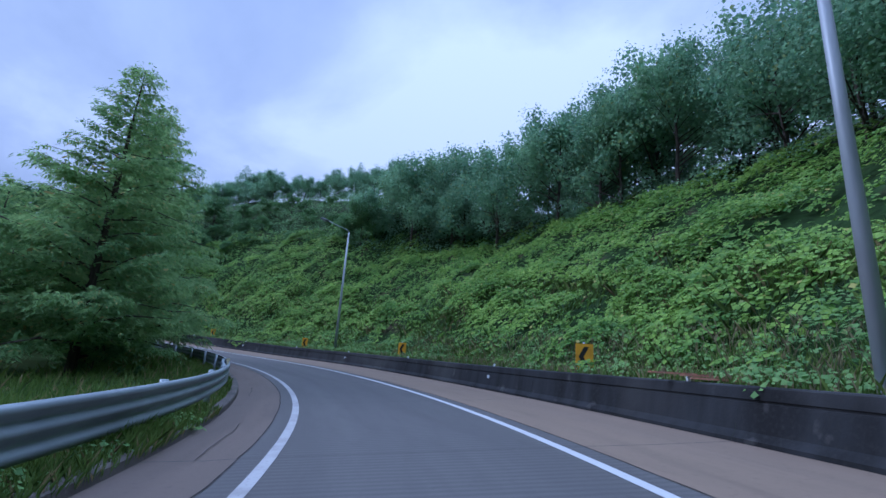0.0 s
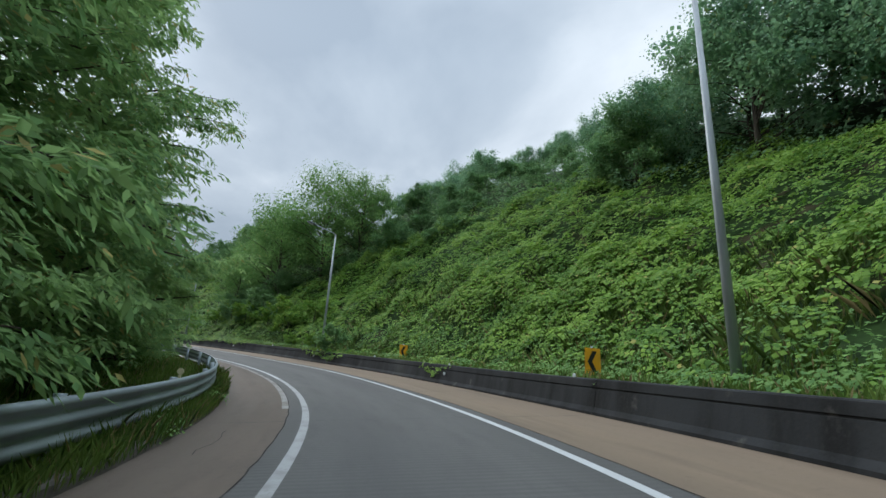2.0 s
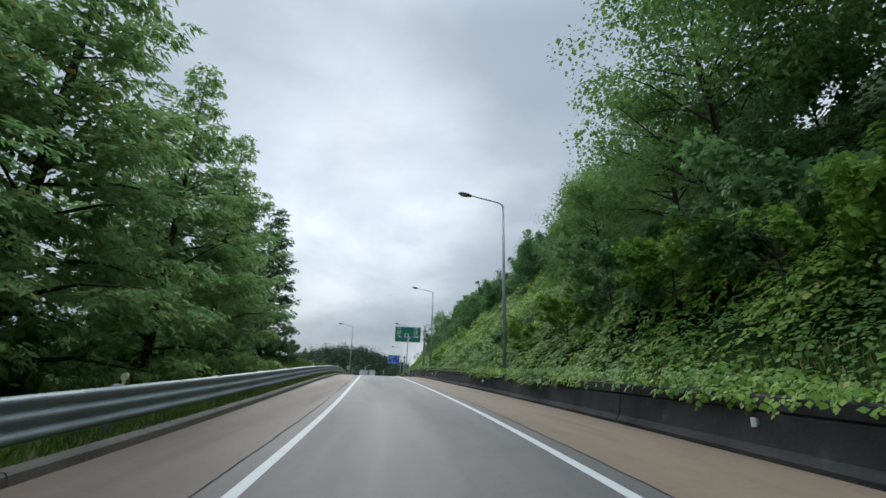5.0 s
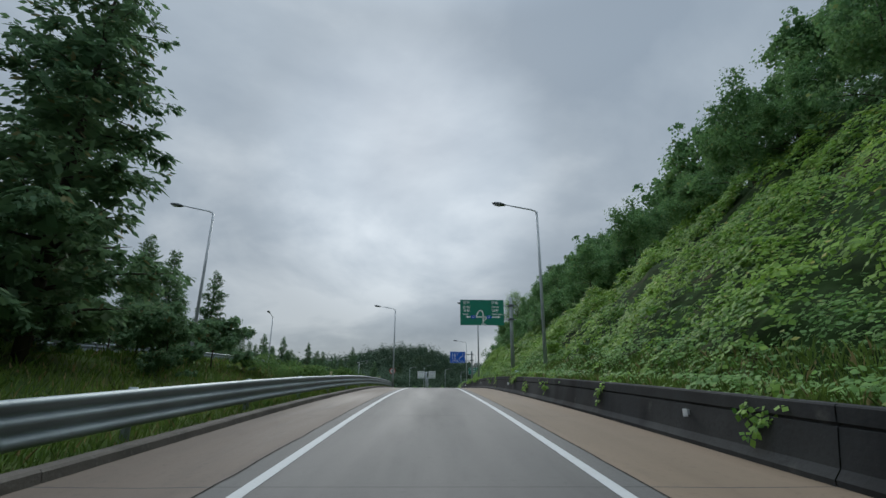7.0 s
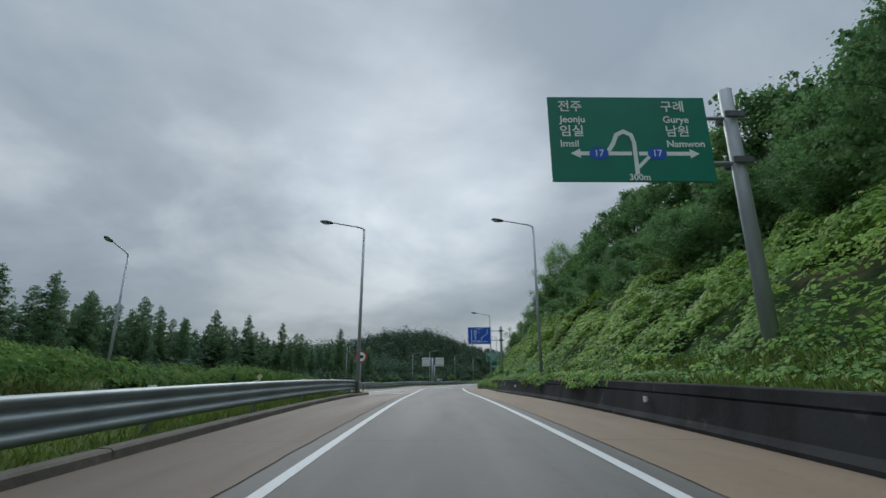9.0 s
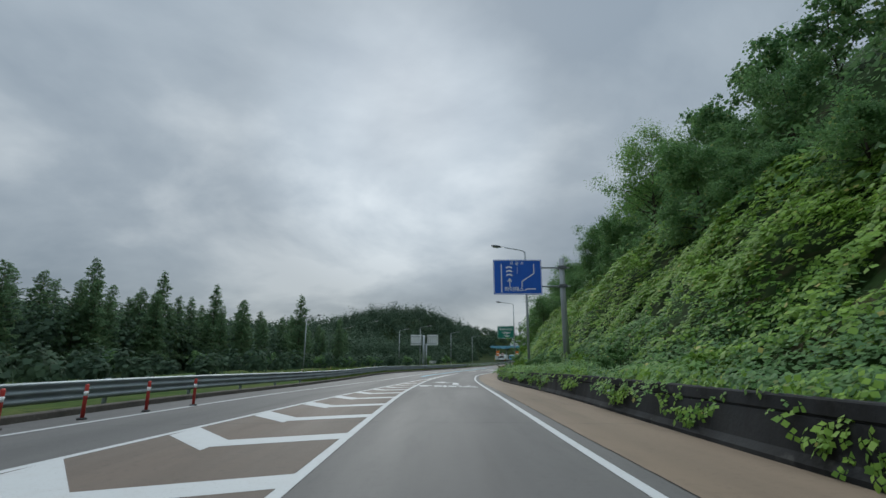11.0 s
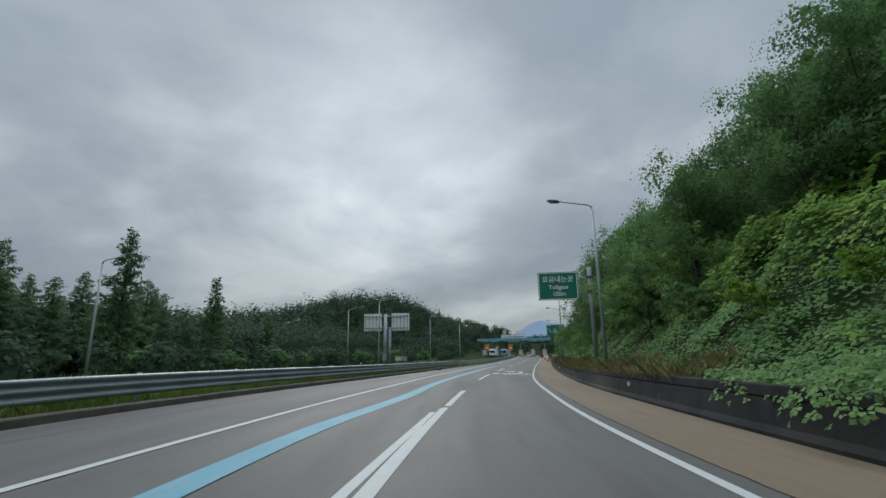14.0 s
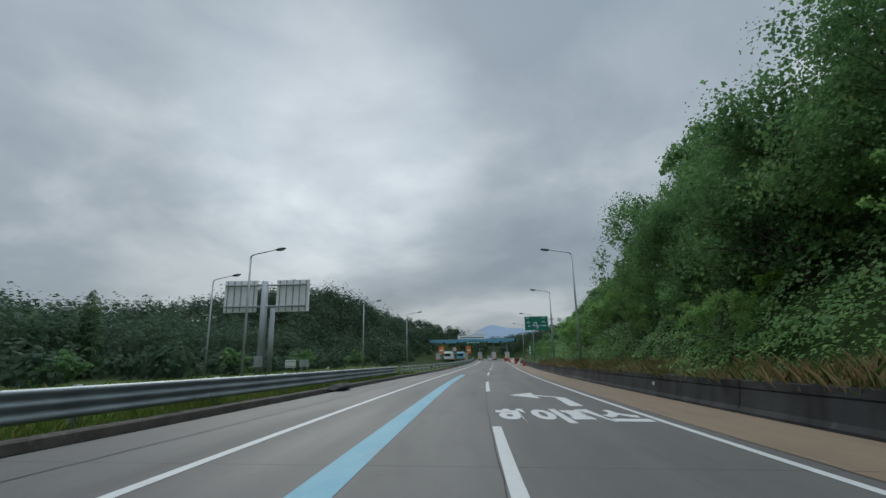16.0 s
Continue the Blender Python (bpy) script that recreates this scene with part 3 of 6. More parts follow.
gx, gy = spread(-470, 130, 5, 4500), spread(-130, 350, 5, 4500)
GX, GY = np.meshgrid(gx, gy)
GZ = ground_z(GX.ravel(), GY.ravel())
nx, ny = len(gx), len(gy)
me = bpy.data.meshes.new("ground")
me.from_pydata(np.stack([GX.ravel(), GY.ravel(), GZ], 1).tolist(), [], [(j * nx + i, j * nx + i + 1, (j + 1) * nx + i + 1, (j + 1) * nx + i) for j in range(ny - 1) for i in range(nx - 1)])
me.polygons.foreach_set("use_smooth", [True] * len(me.polygons))
me.materials.append(M_GROUND)
tagged(new("ground", me), "rough green turf and woodland floor around the ramp", "ground", kind="structure")

# road surface
st1 = stations(-60, 152, 1)
tagged(sheet("road", stations(-60, 420, 1), [(lambda q: (np.where(q < 150.5, line_left(q) - 0.35, kerb_far(q) + 0.35), 0.0))(stations(-60, 420, 1)),
                                            (line_left(stations(-60, 420, 1)) - 0.2, 0.0), ((line_left(stations(-60, 420, 1)) + line_right(stations(-60, 420, 1))) / 2, 0.0),
                                            (line_right(stations(-60, 420, 1)) + 0.35, 0.0)], M_ROAD), "damp grey tined concrete ramp lane", "road", kind="structure")
tagged(sheet("road_gutter", st1, [(kerb_line(st1), 0.0), ((kerb_line(st1) + line_left(st1)) / 2, -0.01), (line_left(st1) - 0.352, 0.0)], M_GUTTER), "pale concrete inner shoulder with cracked joints", "road shoulder", kind="structure")
st_all = stations(-60, 420, 1)
tagged(sheet("road_shoulder", st_all, [(line_right(st_all) + 0.352, 0.0), ((line_right(st_all) + wall_line(st_all)) / 2, -0.008), (wall_line(st_all) + 0.05, 0.0)], M_TAN), "tan-coloured concrete outer shoulder", "road shoulder", kind="structure")
st_r = stations(96, 152, 1)
ramp_l = knots((96, -27.0), (110, -21.5), (125, -16.5), (140, -12.2), (152, -9.5))
ramp_r = knots((96, -21.5), (110, -15.6), (125, -10.8), (140, -6.6), (152, -4.6))
tagged(sheet("road_ramp", st_r, [(ramp_l(st_r), left_h(st_r, ramp_l(st_r)) + 0.12 - 0.13 * step(st_r, 144, 152)), (ramp_r(st_r), left_h(st_r, ramp_r(st_r)) + 0.12 - 0.13 * step(st_r, 144, 152))], M_ROAD), "grey concrete merging ramp", "road", kind="structure")


# ---------------------------------------------------------------- painted lines
def painted(name, a, b, middle, width, label, mat=M_PAINT, wide_end=None):
    q = stations(a, b, 0.33 if "crack" in name or name == "joint" else 1.0)
    half = width / 2 if wide_end is None else np.linspace(width, wide_end, len(q)) / 2
    return tagged(sheet(name, q, [(middle(q) - half, 0.005), (middle(q) + half, 0.005)], mat), label, "road marking", "painted road lines", kind="structure")


painted("edge_line", -60, 47, line_left, 0.14, "heavily worn inner edge line on grey concrete", M_WORNPAINT)
painted("edge_line", 47, 190, line_left, 0.14, "worn white inner edge line on grey concrete")
painted("edge_line", -60, 420, line_right, 0.14, "worn white outer edge line on grey concrete")
painted("edge_line", 150, 420, edge_far, 0.15, "faded white far edge line")
painted("old_line", 38, 68, lambda q: line_left(q) - 0.44 + 0.02 * noise2(q * 0.3, q * 0, 3), 0.15, "pale ground-off trace of an old edge line", M_OLDPAINT)
painted("joint", -20, 150, lambda q: line_left(q) - 0.352 + 0.018 * noise2(q * 2.3, q * 0, 4), 0.022, "dark dirt-filled joint between lane and shoulder", M_CRACK)
painted("joint", -20, 420, lambda q: line_right(q) + 0.352 + 0.012 * noise2(q * 2.3, q * 0, 6), 0.018, "dark joint between lane and tan shoulder", M_CRACK)
painted("joint", 168, 300, lambda q: kerb_far(q) + 1.55 + 0.02 * noise2(q * 1.7, q * 0, 7), 0.018, "dark joint along the far shoulder", M_CRACK)
painted("joint", 200, 300, lambda q: line_left(q) - 0.085 + 0.012 * noise2(q * 1.9, q * 0, 8), 0.011, "dark joint between the two lanes", M_CRACK)
for a, b, off in ((6, 9, 0.9), (14, 17, 1.1), (25, 29.5, 0.75), (33, 35, 1.2), (50, 53, 0.8), (64, 66, 1.0)):
    painted("crack", a, b, lambda q: line_left(q) - off + 0.06 * noise2(q * 2.1, q * 0, 9) + 0.09 * noise2(q * 0.5, q * 0, 10), 0.011, "jagged crack in the inner shoulder", M_CRACK)
painted("gore_line", 152, 195, gore_far, 0.15, "white line edging the hatched gore")
painted("lane_wedge", 189.5, 206, line_left, 0.16, "cracked white wedge where the gore closes", wide_end=0.20)
painted("lane_wedge", 190, 205, lambda q: line_left(q) - 0.13 * (1 - step(q, 193, 204)) - 0.15, 0.13, "cracked white wedge where the gore closes")
for a, b in ((206.4, 212.2), (222.2, 231.3), (241.2, 249.5), (260.6, 269.0), (279.6, 288), (298.6, 307), (317.6, 326)):
    painted("lane_dash", a, b, lambda q: line_left(q) + 0.03, 0.17, "white dashed lane mark")


def poly_mark(name, pts, label, mat=M_PAINT, h=0.006):
    """A flat painted shape from corners (station, offset)."""
    v = [tuple(at(s, d, h)) for s, d in pts]
    me = bpy.data.meshes.new(name)
    me.from_pydata(v, [], [tuple(range(len(v)))])
    uv = me.uv_layers.new(name="metres")
    for i, (s, d) in enumerate(pts):
        uv.data[i].uv = (d, s)
    me.materials.append(mat)
    return tagged(new(name, me), label, "road marking", "painted road marks", kind="structure")


# hatched gore: brownish paving with bars that bend back in a vee
q = stations(151, 194, 1)
tagged(sheet("gore_paving", q, [(gore_far(q) + 0.08, 0.003), (line_left(q) - 0.08, 0.003)], M_GUTTER), "brownish concrete between the gore bars", "road", kind="structure")
for k in range(16):
    s0 = 152.6 + 2.62 * k
    lo, hi = float(gore_far(s0 + 1.0)), float(line_left(s0))
    if hi - lo < 0.5:
        break
    wd = 1.0 - 0.03 * k
    peak = lo + (hi - lo) * 0.42
    sp = s0 - (peak - lo) * 0.75
    poly_mark("gore_bar", [(s0 + 1.1, lo + 0.05), (sp + 0.6, peak), (sp - 0.25 + 0.015 * k, peak), (s0 + 1.1 - wd, lo + 0.05)][::-1], "white hatch bar in the gore")
    poly_mark("gore_bar", [(sp + 0.6, peak), (sp + 0.6 + 0.28 * (hi - peak), hi - 0.05), (sp + 0.05 + 0.28 * (hi - peak), hi - 0.05), (sp + 0.05, peak)][::-1], "white hatch bar in the gore")


def bent_arrow(s0, mid, label):
    """A lane arrow whose stem turns to the left."""
    poly_mark("lane_arrow", [(s0, mid + 0.42), (s0, mid + 0.80), (s0 + 2.9, mid + 0.86), (s0 + 3.4, mid + 0.55)][::1], label)
    poly_mark("lane_arrow", [(s0 + 3.4, mid + 0.55), (s0 + 2.9, mid + 0.86), (s0 + 3.5, mid + 0.0), (s0 + 4.1, mid + 0.0)], label)
    poly_mark("lane_arrow", [(s0 + 2.5, mid - 0.02), (s0 + 3.9, mid - 0.95), (s0 + 5.2, mid - 0.02)], label)


bent_arrow(180.3, -0.05, "white painted arrow bending left")
bent_arrow(235.4, 2.4, "white painted arrow bending left")


def road_words(s, d, body, width, length):
    ob = lettering(body, 1.0, M_PAINT, None, 0, 0, 0, "road_words", bold=0.055, thick=0.0)
    me = ob.data
    me.transform(pose(0, 0, 0, -90))
    xs = [v.co.x for v in me.vertices]
    ys = [v.co.y for v in me.vertices]
    cx, cy = (min(xs) + max(xs)) / 2, (min(ys) + max(ys)) / 2
    for v in me.vertices:
        a = d + (v.co.x - cx) / (max(xs) - min(xs)) * width
        b = s + (v.co.y - cy) / (max(ys) - min(ys)) * length
        v.co = Vector(at(b, a, 0.006))
    uv = me.uv_layers.new(name="metres")
    for p in me.loops:
        uv.data[p.index].uv = me.vertices[p.vertex_index].co.xy
    return tagged(ob, "stretched white lettering painted on the lane", "road marking", kind="structure")


road_words(177.8, 0.08, "하이패스", 3.2, 2.5)
road_words(233.2, 2.3, "하이패스", 3.2, 2.7)
# blue guide stripe in the left lane
blue_d = knots((196, -2.75), (202, -2.5), (208, -1.85), (218, -1.7), (230, -1.5), (246, -1.4), (270, -1.1), (300, -1.0))
painted("guide_stripe", 197.5, 262, lambda q: blue_d(q) + 0.13, 0.43, "light blue painted guide stripe", M_BLUE)

# ---------------------------------------------------------------- kerbs
def kerb(name, edge, a, b, label):
    n = int((b - a) / 4)
    root = thing(name, Matrix(), label, "kerb")
    root["kind"] = "structure"
    for i in range(n):
        q = stations(a + (b - a) * i / n + 0.006, a + (b - a) * (i + 1) / n - 0.006, 1)
        e = edge(q)
        w = 0.004 * math.sin(i * 2.3)
        sheet("kerb_stone", q, [(e + 0.02, -0.05), (e, 0.10 + w), (e - 0.03, 0.13 + w), (e - 0.2, 0.13 + w), (e - 0.22, -0.1)], M_KERB, root, smooth=False)
    return root


kerb("kerb", kerb_line, -16, 151, "mossy low concrete kerb along the verge")
kerb("kerb", kerb_far, 152, 300, "stained low concrete kerb under the far rail")

# ---------------------------------------------------------------- retaining wall on the outer side
wall = thing("retaining_wall", Matrix(), "dark weathered low concrete wall along the outer shoulder", "wall")
wall["kind"] = "structure"
SEG = 6.0
for i in range(58):
    a = -24 + SEG * i
    q = stations(a + 0.003, a + SEG - 0.003, 1.5)
    e = wall_line(q)
    t = 0.006 * math.sin(i * 1.7)
    sheet("wall_panel", q, [(e - 0.10 + t, -0.05), (e - 0.10 + t, 0.06), (e - 0.02 + t, 0.16), (e + 0.05 + t, 0.55), (e + 0.075 + t, 0.56), (e + 0.075 + t, 0.585), (e + 0.05 + t, 0.595), (e + 0.07 + t, 0.755), (e + 0.09 + t, 0.775), (e + 0.27, 0.775), (e + 0.29, 0.755), (e + 0.30, 0.2)], M_WALL, wall, smooth=False)

# ---------------------------------------------------------------- guard rails
def beam_profile(e, side):
    """Three-wave beam; side: +1 faces right."""
    pts = [(0.0, 0.78), (0.035, 0.775), (0.075, 0.745), (0.075, 0.70), (0.0, 0.655), (0.0, 0.615), (0.075, 0.57), (0.075, 0.51), (0.0, 0.465), (0.0, 0.425), (0.075, 0.38), (0.075, 0.32), (0.03, 0.28), (0.0, 0.27)]
    return [(e + side * x, z) for x, z in pts]


def post_mesh():
    bm = tube(bmesh.new(), [(0, 0, -0.4), (0, 0, 0.80)], [0.062, 0.062], 10)
    bm.normal_update()
    me = bpy.data.meshes.new("post")
    bm.to_mesh(me)
    me.materials.append(M_STEEL)
    bm.free()
    return me


POST = post_mesh()


def guard_rail(edge, a, b, side, label, base=None, behind=0.09):
    root = thing("guard_rail", Matrix(), label, "guard rail")
    n = int(round((b - a) / 4))
    for i in range(n):
        q = stations(a + (b - a) * i / n, a + (b - a) * (i + 1) / n + 0.06, 0.8)
        e = edge(q) + 0.004 * side * (i % 2)
        g = 0 if base is None else base(q)
        sheet("beam", q, [(x, z + g) for x, z in beam_profile(e, side)], M_STEEL, root)
        s = a + (b - a) * (i + 0.5) / n
        p = new("post", POST)
        p.parent = root
        d = float(edge(s)) - side * behind
        p.matrix_basis = spot(s, d, 0.0 if base is None else float(base(s)))
        if i % 5 == 2:
            bm = bmesh.new()
            bmesh.ops.create_cone(bm, cap_ends=True, segments=16, radius1=0.055, radius2=0.055, depth=0.03, matrix=pose(0, 0, 0.14, 90))
            box(bm, -0.02, 0.02, -0.012, 0.012, 0.0, 0.1)
            r = part("reflector", bm, M_CREAM, root, "small round reflector on top of the beam")
            r.matrix_basis = spot(s, float(edge(s)), 0.76 if base is None else 0.76 + float(base(s)))
    return root


rail_in = lambda q: kerb_line(q) - 0.42
guard_rail(rail_in, -14, 150, 1, "galvanised three-wave steel guard rail along the inner verge")
rail_far = lambda q: kerb_far(q) - 0.45
guard_rail(rail_far, 152, 256, 1, "galvanised three-wave steel guard rail along the far edge")
guard_rail(ramp_l, 100, 150, 1, "grey steel guard rail along the merging ramp", base=lambda q: left_h(q, ramp_l(q)))


def median_fence(a, b):
    root = thing("median_fence", Matrix(), "low steel pipe fence leading to the toll gate", "fence")
    q = stations(a, b, 2)
    e = kerb_far(q) - 0.2
    for z in (0.45, 0.72):
        sheet("fence_rail", q, [(e - 0.03, z - 0.06), (e + 0.04, z - 0.05), (e + 0.04, z + 0.05), (e - 0.03, z + 0.06)], M_STEEL, root)
    for s in np.arange(a, b, 3.0):
        p = part("post", boxed(-0.06, 0.06, -0.06, 0.06, -0.1, 0.82, 0.01), M_POLE, root)
        p.matrix_basis = spot(s, float(kerb_far(s)) - 0.28)
    return root


median_fence(257, 372)


# ---------------------------------------------------------------- street lamps
def street_lamp(height=9.45, reach=2.35):
    root = thing("street_lamp", Matrix(), "tall grey tapered steel street lamp with one curved arm", "street lamp", "street lamps along the ramp")
    part("base_plate", boxed(-0.2, 0.2, -0.2, 0.2, 0, 0.04, 0.01), M_POLE, root)
    part("pole", tubed([(0, 0, 0.03), (0, 0, height * 0.5), (0, 0, height)], [0.105, 0.085, 0.06], 14), M_POLE, root)
    pts = [(0.0, 0, height - 0.25), (-0.06, 0, height + 0.02), (-0.3, 0, height + 0.12), (-reach * 0.6, 0, height + 0.32), (-reach + 0.45, 0, height + 0.42)]
    part("arm", tubed(pts, [0.045, 0.045, 0.04, 0.036, 0.032], 10), M_POLE, root)
    bm = bmesh.new()
    bmesh.ops.create_uvsphere(bm, u_segments=16, v_segments=10, radius=0.5, matrix=pose(-reach + 0.15, 0, height + 0.44, 0, 9) @ Matrix.Diagonal((0.82, 0.34, 0.22, 1)))
    for f in bm.faces:
        f.smooth = True
    head = part("lamp_head", bm, M_LAMPHEAD, root, "dark oval lamp housing")
    bm = bmesh.new()
    bmesh.ops.create_uvsphere(bm, u_segments=14, v_segments=8, radius=0.5, matrix=pose(-reach + 0.08, 0, height + 0.38, 0, 9) @ Matrix.Diagonal((0.5, 0.26, 0.14, 1)))
    part("lens", bm, M_LENS, head, "milky lamp glass")
    return root


first_lamp = street_lamp()
first_lamp.matrix_basis = spot(4.7, 6.2, 0.70)
for s, d, h, turn in ((33.9, 6.97, 0.72, 0), (61.85, 6.55, 0.72, 0), (91.2, 5.86, 0.55, 0), (120.1, 6.2, 0.55, 0), (150.6, 5.95, 0.5, 0), (186.1, 6.08, 0.25, 0), (220.25, 7.45, 0.55, 0), (259.6, 8.55, 0.6, 0),
                      (282.6, 9.7, 0.6, 0), (315, 10, 0.4, 0), (345, 10, 0.3, 0)):
    copy_thing(first_lamp, spot(s, d, h, turn))
for s, d, h, turn in ((122.2, -13.4, 0.95, 5), (148.8, -4.25, -0.25, 0), (152.2, -20.3, -0.6, 95), (222.9, -27.0, -1.2, 180), (202.6, -48.0, -1.8, 180), (252.3, -15.8, -0.8, 180), (260.2, -23.7, -0.9, 180), (283.9, -16.4, -0.4, 180), (296.5, -12.6, -0.9, 180)):
    copy_thing(first_lamp, spot(s, d, h, turn))


# ---------------------------------------------------------------- chevron signs on the curve
def chevron_sign():
    root = thing("chevron_sign", Matrix(), "yellow and black curve chevron sign above the wall", "traffic sign", "chevron signs on the curve")
    part("post", tubed([(0, 0.03, 0), (0, 0.03, 1.05)], [0.03, 0.03], 10), M_POLE, root)
    part("panel", boxed(-0.27, 0.27, -0.012, 0.012, 0.28, 1.0, 0.008), M_YELLOW, root)
    part("arrow", prism([(0.13, 0.36), (-0.02, 0.36), (-0.19, 0.64), (-0.02, 0.92), (0.13, 0.92), (-0.04, 0.64)], -0.02, -0.012), M_BLACK, root, "black arrow shape")
    return root


c = chevron_sign()
c.matrix_basis = spot(11.2, 6.5, 0.52, -6)
for s, turn in ((24.6, 8), (37.5, 6), (51.0, 6)):
    copy_thing(c, spot(s, 6.52, 0.52, turn))


# ---------------------------------------------------------------- arm-mounted road signs
def arm_sign(s, pole_d, left_d, right_d, low, high, mat, label, pole_h):
    """A steel pole with two short arms that carry one panel over the shoulder. The origin is at the pole's foot."""
    foot = 0.7
    root = thing("road_sign", spot(s, pole_d, foot), label, "road sign")
    x0, x1, z0, z1 = left_d - pole_d, right_d - pole_d, low - foot, high - foot
    part("base_plate", boxed(-0.3, 0.3, -0.3, 0.3, -0.02, 0.04, 0.01), M_POLE, root)
    part("pole", tubed([(0, 0.1, 0), (0, 0.1, pole_h - foot - 0.02), (0, 0.1, pole_h - foot)], [0.17, 0.15, 0.13], 18), M_POLE, root)
    for z in (z0 + (z1 - z0) * 0.24, z0 + (z1 - z0) * 0.78):
        part("arm", tubed([(x0 + 0.3, 0.12, z), (0.45, 0.12, z)], [0.05, 0.05], 10), M_POLE, root)
        bm = bmesh.new()
        box(bm, -0.24, 0.24, -0.13, -0.06, z - 0.09, z + 0.09, 0.02)
        box(bm, -0.24, 0.24, 0.25, 0.32, z - 0.09, z + 0.09, 0.02)
        part("clamp", bm, M_LAMPHEAD, root, "dark bolted clamp")
    pan = part("panel", boxed(x0, x1, -0.02, 0.03, z0, z1, 0.008), mat, root)
    for k in (0.2, 0.5, 0.8):
        part("stiffener", boxed(x0 + (x1 - x0) * k - 0.03, x0 + (x1 - x0) * k + 0.03, 0.03, 0.08, z0 + 0.05, z1 - 0.05), M_POLE, root)
    return root, pan, (x0, x1, z0, z1)


def border(pan, x0, x1, z0, z1, inset=0.05, width=0.03):
    """A rounded white line round a panel."""
    bm = bmesh.new()
    r = 0.12
    rings = []
    for off in (inset, inset + width):
        ring = []
        for cx, cz, a0 in ((x1 - r, z1 - r, 0), (x0 + r, z1 - r, 90), (x0 + r, z0 + r, 180), (x1 - r, z0 + r, 270)):
            for k in range(5):
                a = radians(a0 + 22.5 * k)
                ring.append(bm.verts.new((cx + (r - off) * math.cos(a), -0.0235, cz + (r - off) * math.sin(a))))
        rings.append(ring)
    for k in range(20):
        bm.faces.new((rings[0][k], rings[0][(k + 1) % 20], rings[1][(k + 1) % 20], rings[1][k]))
    return part("border", bm, M_WHITE, pan, "white border line")


def strokes(pan, name, pts, width, x0, z1, mat=M_WHITE, y=-0.026):
    """A flat line of even width through points in metres right of and below the panel's upper left corner."""
    bm = bmesh.new()
    for (ax, az), (bx, bz) in zip(pts, pts[1:]):
        a, b = Vector((x0 + ax, y, z1 - az)), Vector((x0 + bx, y, z1 - bz))
        t = (b - a).normalized() * width * 0.5
        n = Vector((-t.z, 0, t.x))
        bm.faces.new([bm.verts.new(v) for v in (a - n - t * 0.6, b - n + t * 0.6, b + n + t * 0.6, a + n - t * 0.6)])
    return part(name, bm, mat, pan)


# junction sign
def junction_sign(s, pole_d, l, r, low, high, pole_h, words):
    root, pan, (x0, x1, z0, z1) = arm_sign(s, pole_d, l, r, low, high, M_GREEN, "green junction sign with white lettering on a steel pole", pole_h)
    w, h = x1 - x0, z1 - z0
    for body, fx, fz, size in words:
        lettering(body, 0.76 * size * h, M_WHITE, pan, x0 + fx * w, z1 - (fz + 0.025) * h, bold=0.004)
    P = lambda pts: [(x * w, z * h) for x, z in pts]
    strokes(pan, "loop_arrow", P([(0.52, 0.90), (0.52, 0.55), (0.505, 0.46), (0.46, 0.42), (0.415, 0.46), (0.39, 0.56), (0.36, 0.64)]), 0.10, x0, z1)
    strokes(pan, "branch", P([(0.53, 0.84), (0.60, 0.72)]), 0.08, x0, z1)
    strokes(pan, "road_bar", P([(0.17, 0.68), (0.49, 0.68)]), 0.10, x0, z1)
    strokes(pan, "road_bar", P([(0.55, 0.68), (0.86, 0.68)]), 0.10, x0, z1)
    for fx, sg in ((0.13, -1), (0.91, 1)):
        px, pz = x0 + fx * w, z1 - 0.68 * h
        part("arrow_head", prism([(px + sg * 0.03, pz), (px - sg * 0.2, pz + 0.12), (px - sg * 0.2, pz - 0.12)], -0.028, -0.021), M_WHITE, pan)
    for fx in (0.295, 0.655):
        px, pz = x0 + fx * w, z1 - 0.68 * h
        bm = bmesh.new()
        bmesh.ops.create_circle(bm, cap_ends=True, segments=20, radius=0.5, matrix=pose(px, -0.029, pz, 90) @ Matrix.Diagonal((0.46, 0.32, 1, 1)))
        part("route_shield", bm, M_SIGNBLUE, pan, "blue oval route shield")
        lettering("17", 0.24, M_WHITE, pan, px, pz, -0.034)
    return root


junction_sign(134.2, 7.25, 2.76, 6.6, 5.23, 7.46, 7.75, [("전주", 0.14, 0.10, 0.19), ("Jeonju", 0.15, 0.255, 0.145), ("임실", 0.14, 0.40, 0.19), ("Imsil", 0.12, 0.545, 0.145), ("구례", 0.79, 0.10, 0.19), ("Gurye", 0.80, 0.255, 0.145), ("남원", 0.80, 0.40, 0.19), ("Namwon", 0.84, 0.545, 0.145), ("300m", 0.53, 0.93, 0.13)])
junction_sign(297.0, 11.6, 7.2, 11.0, 5.85, 8.1, 8.4, [("전주", 0.14, 0.10, 0.19), ("임실", 0.14, 0.40, 0.19), ("구례", 0.79, 0.10, 0.19), ("남원", 0.80, 0.40, 0.19)])

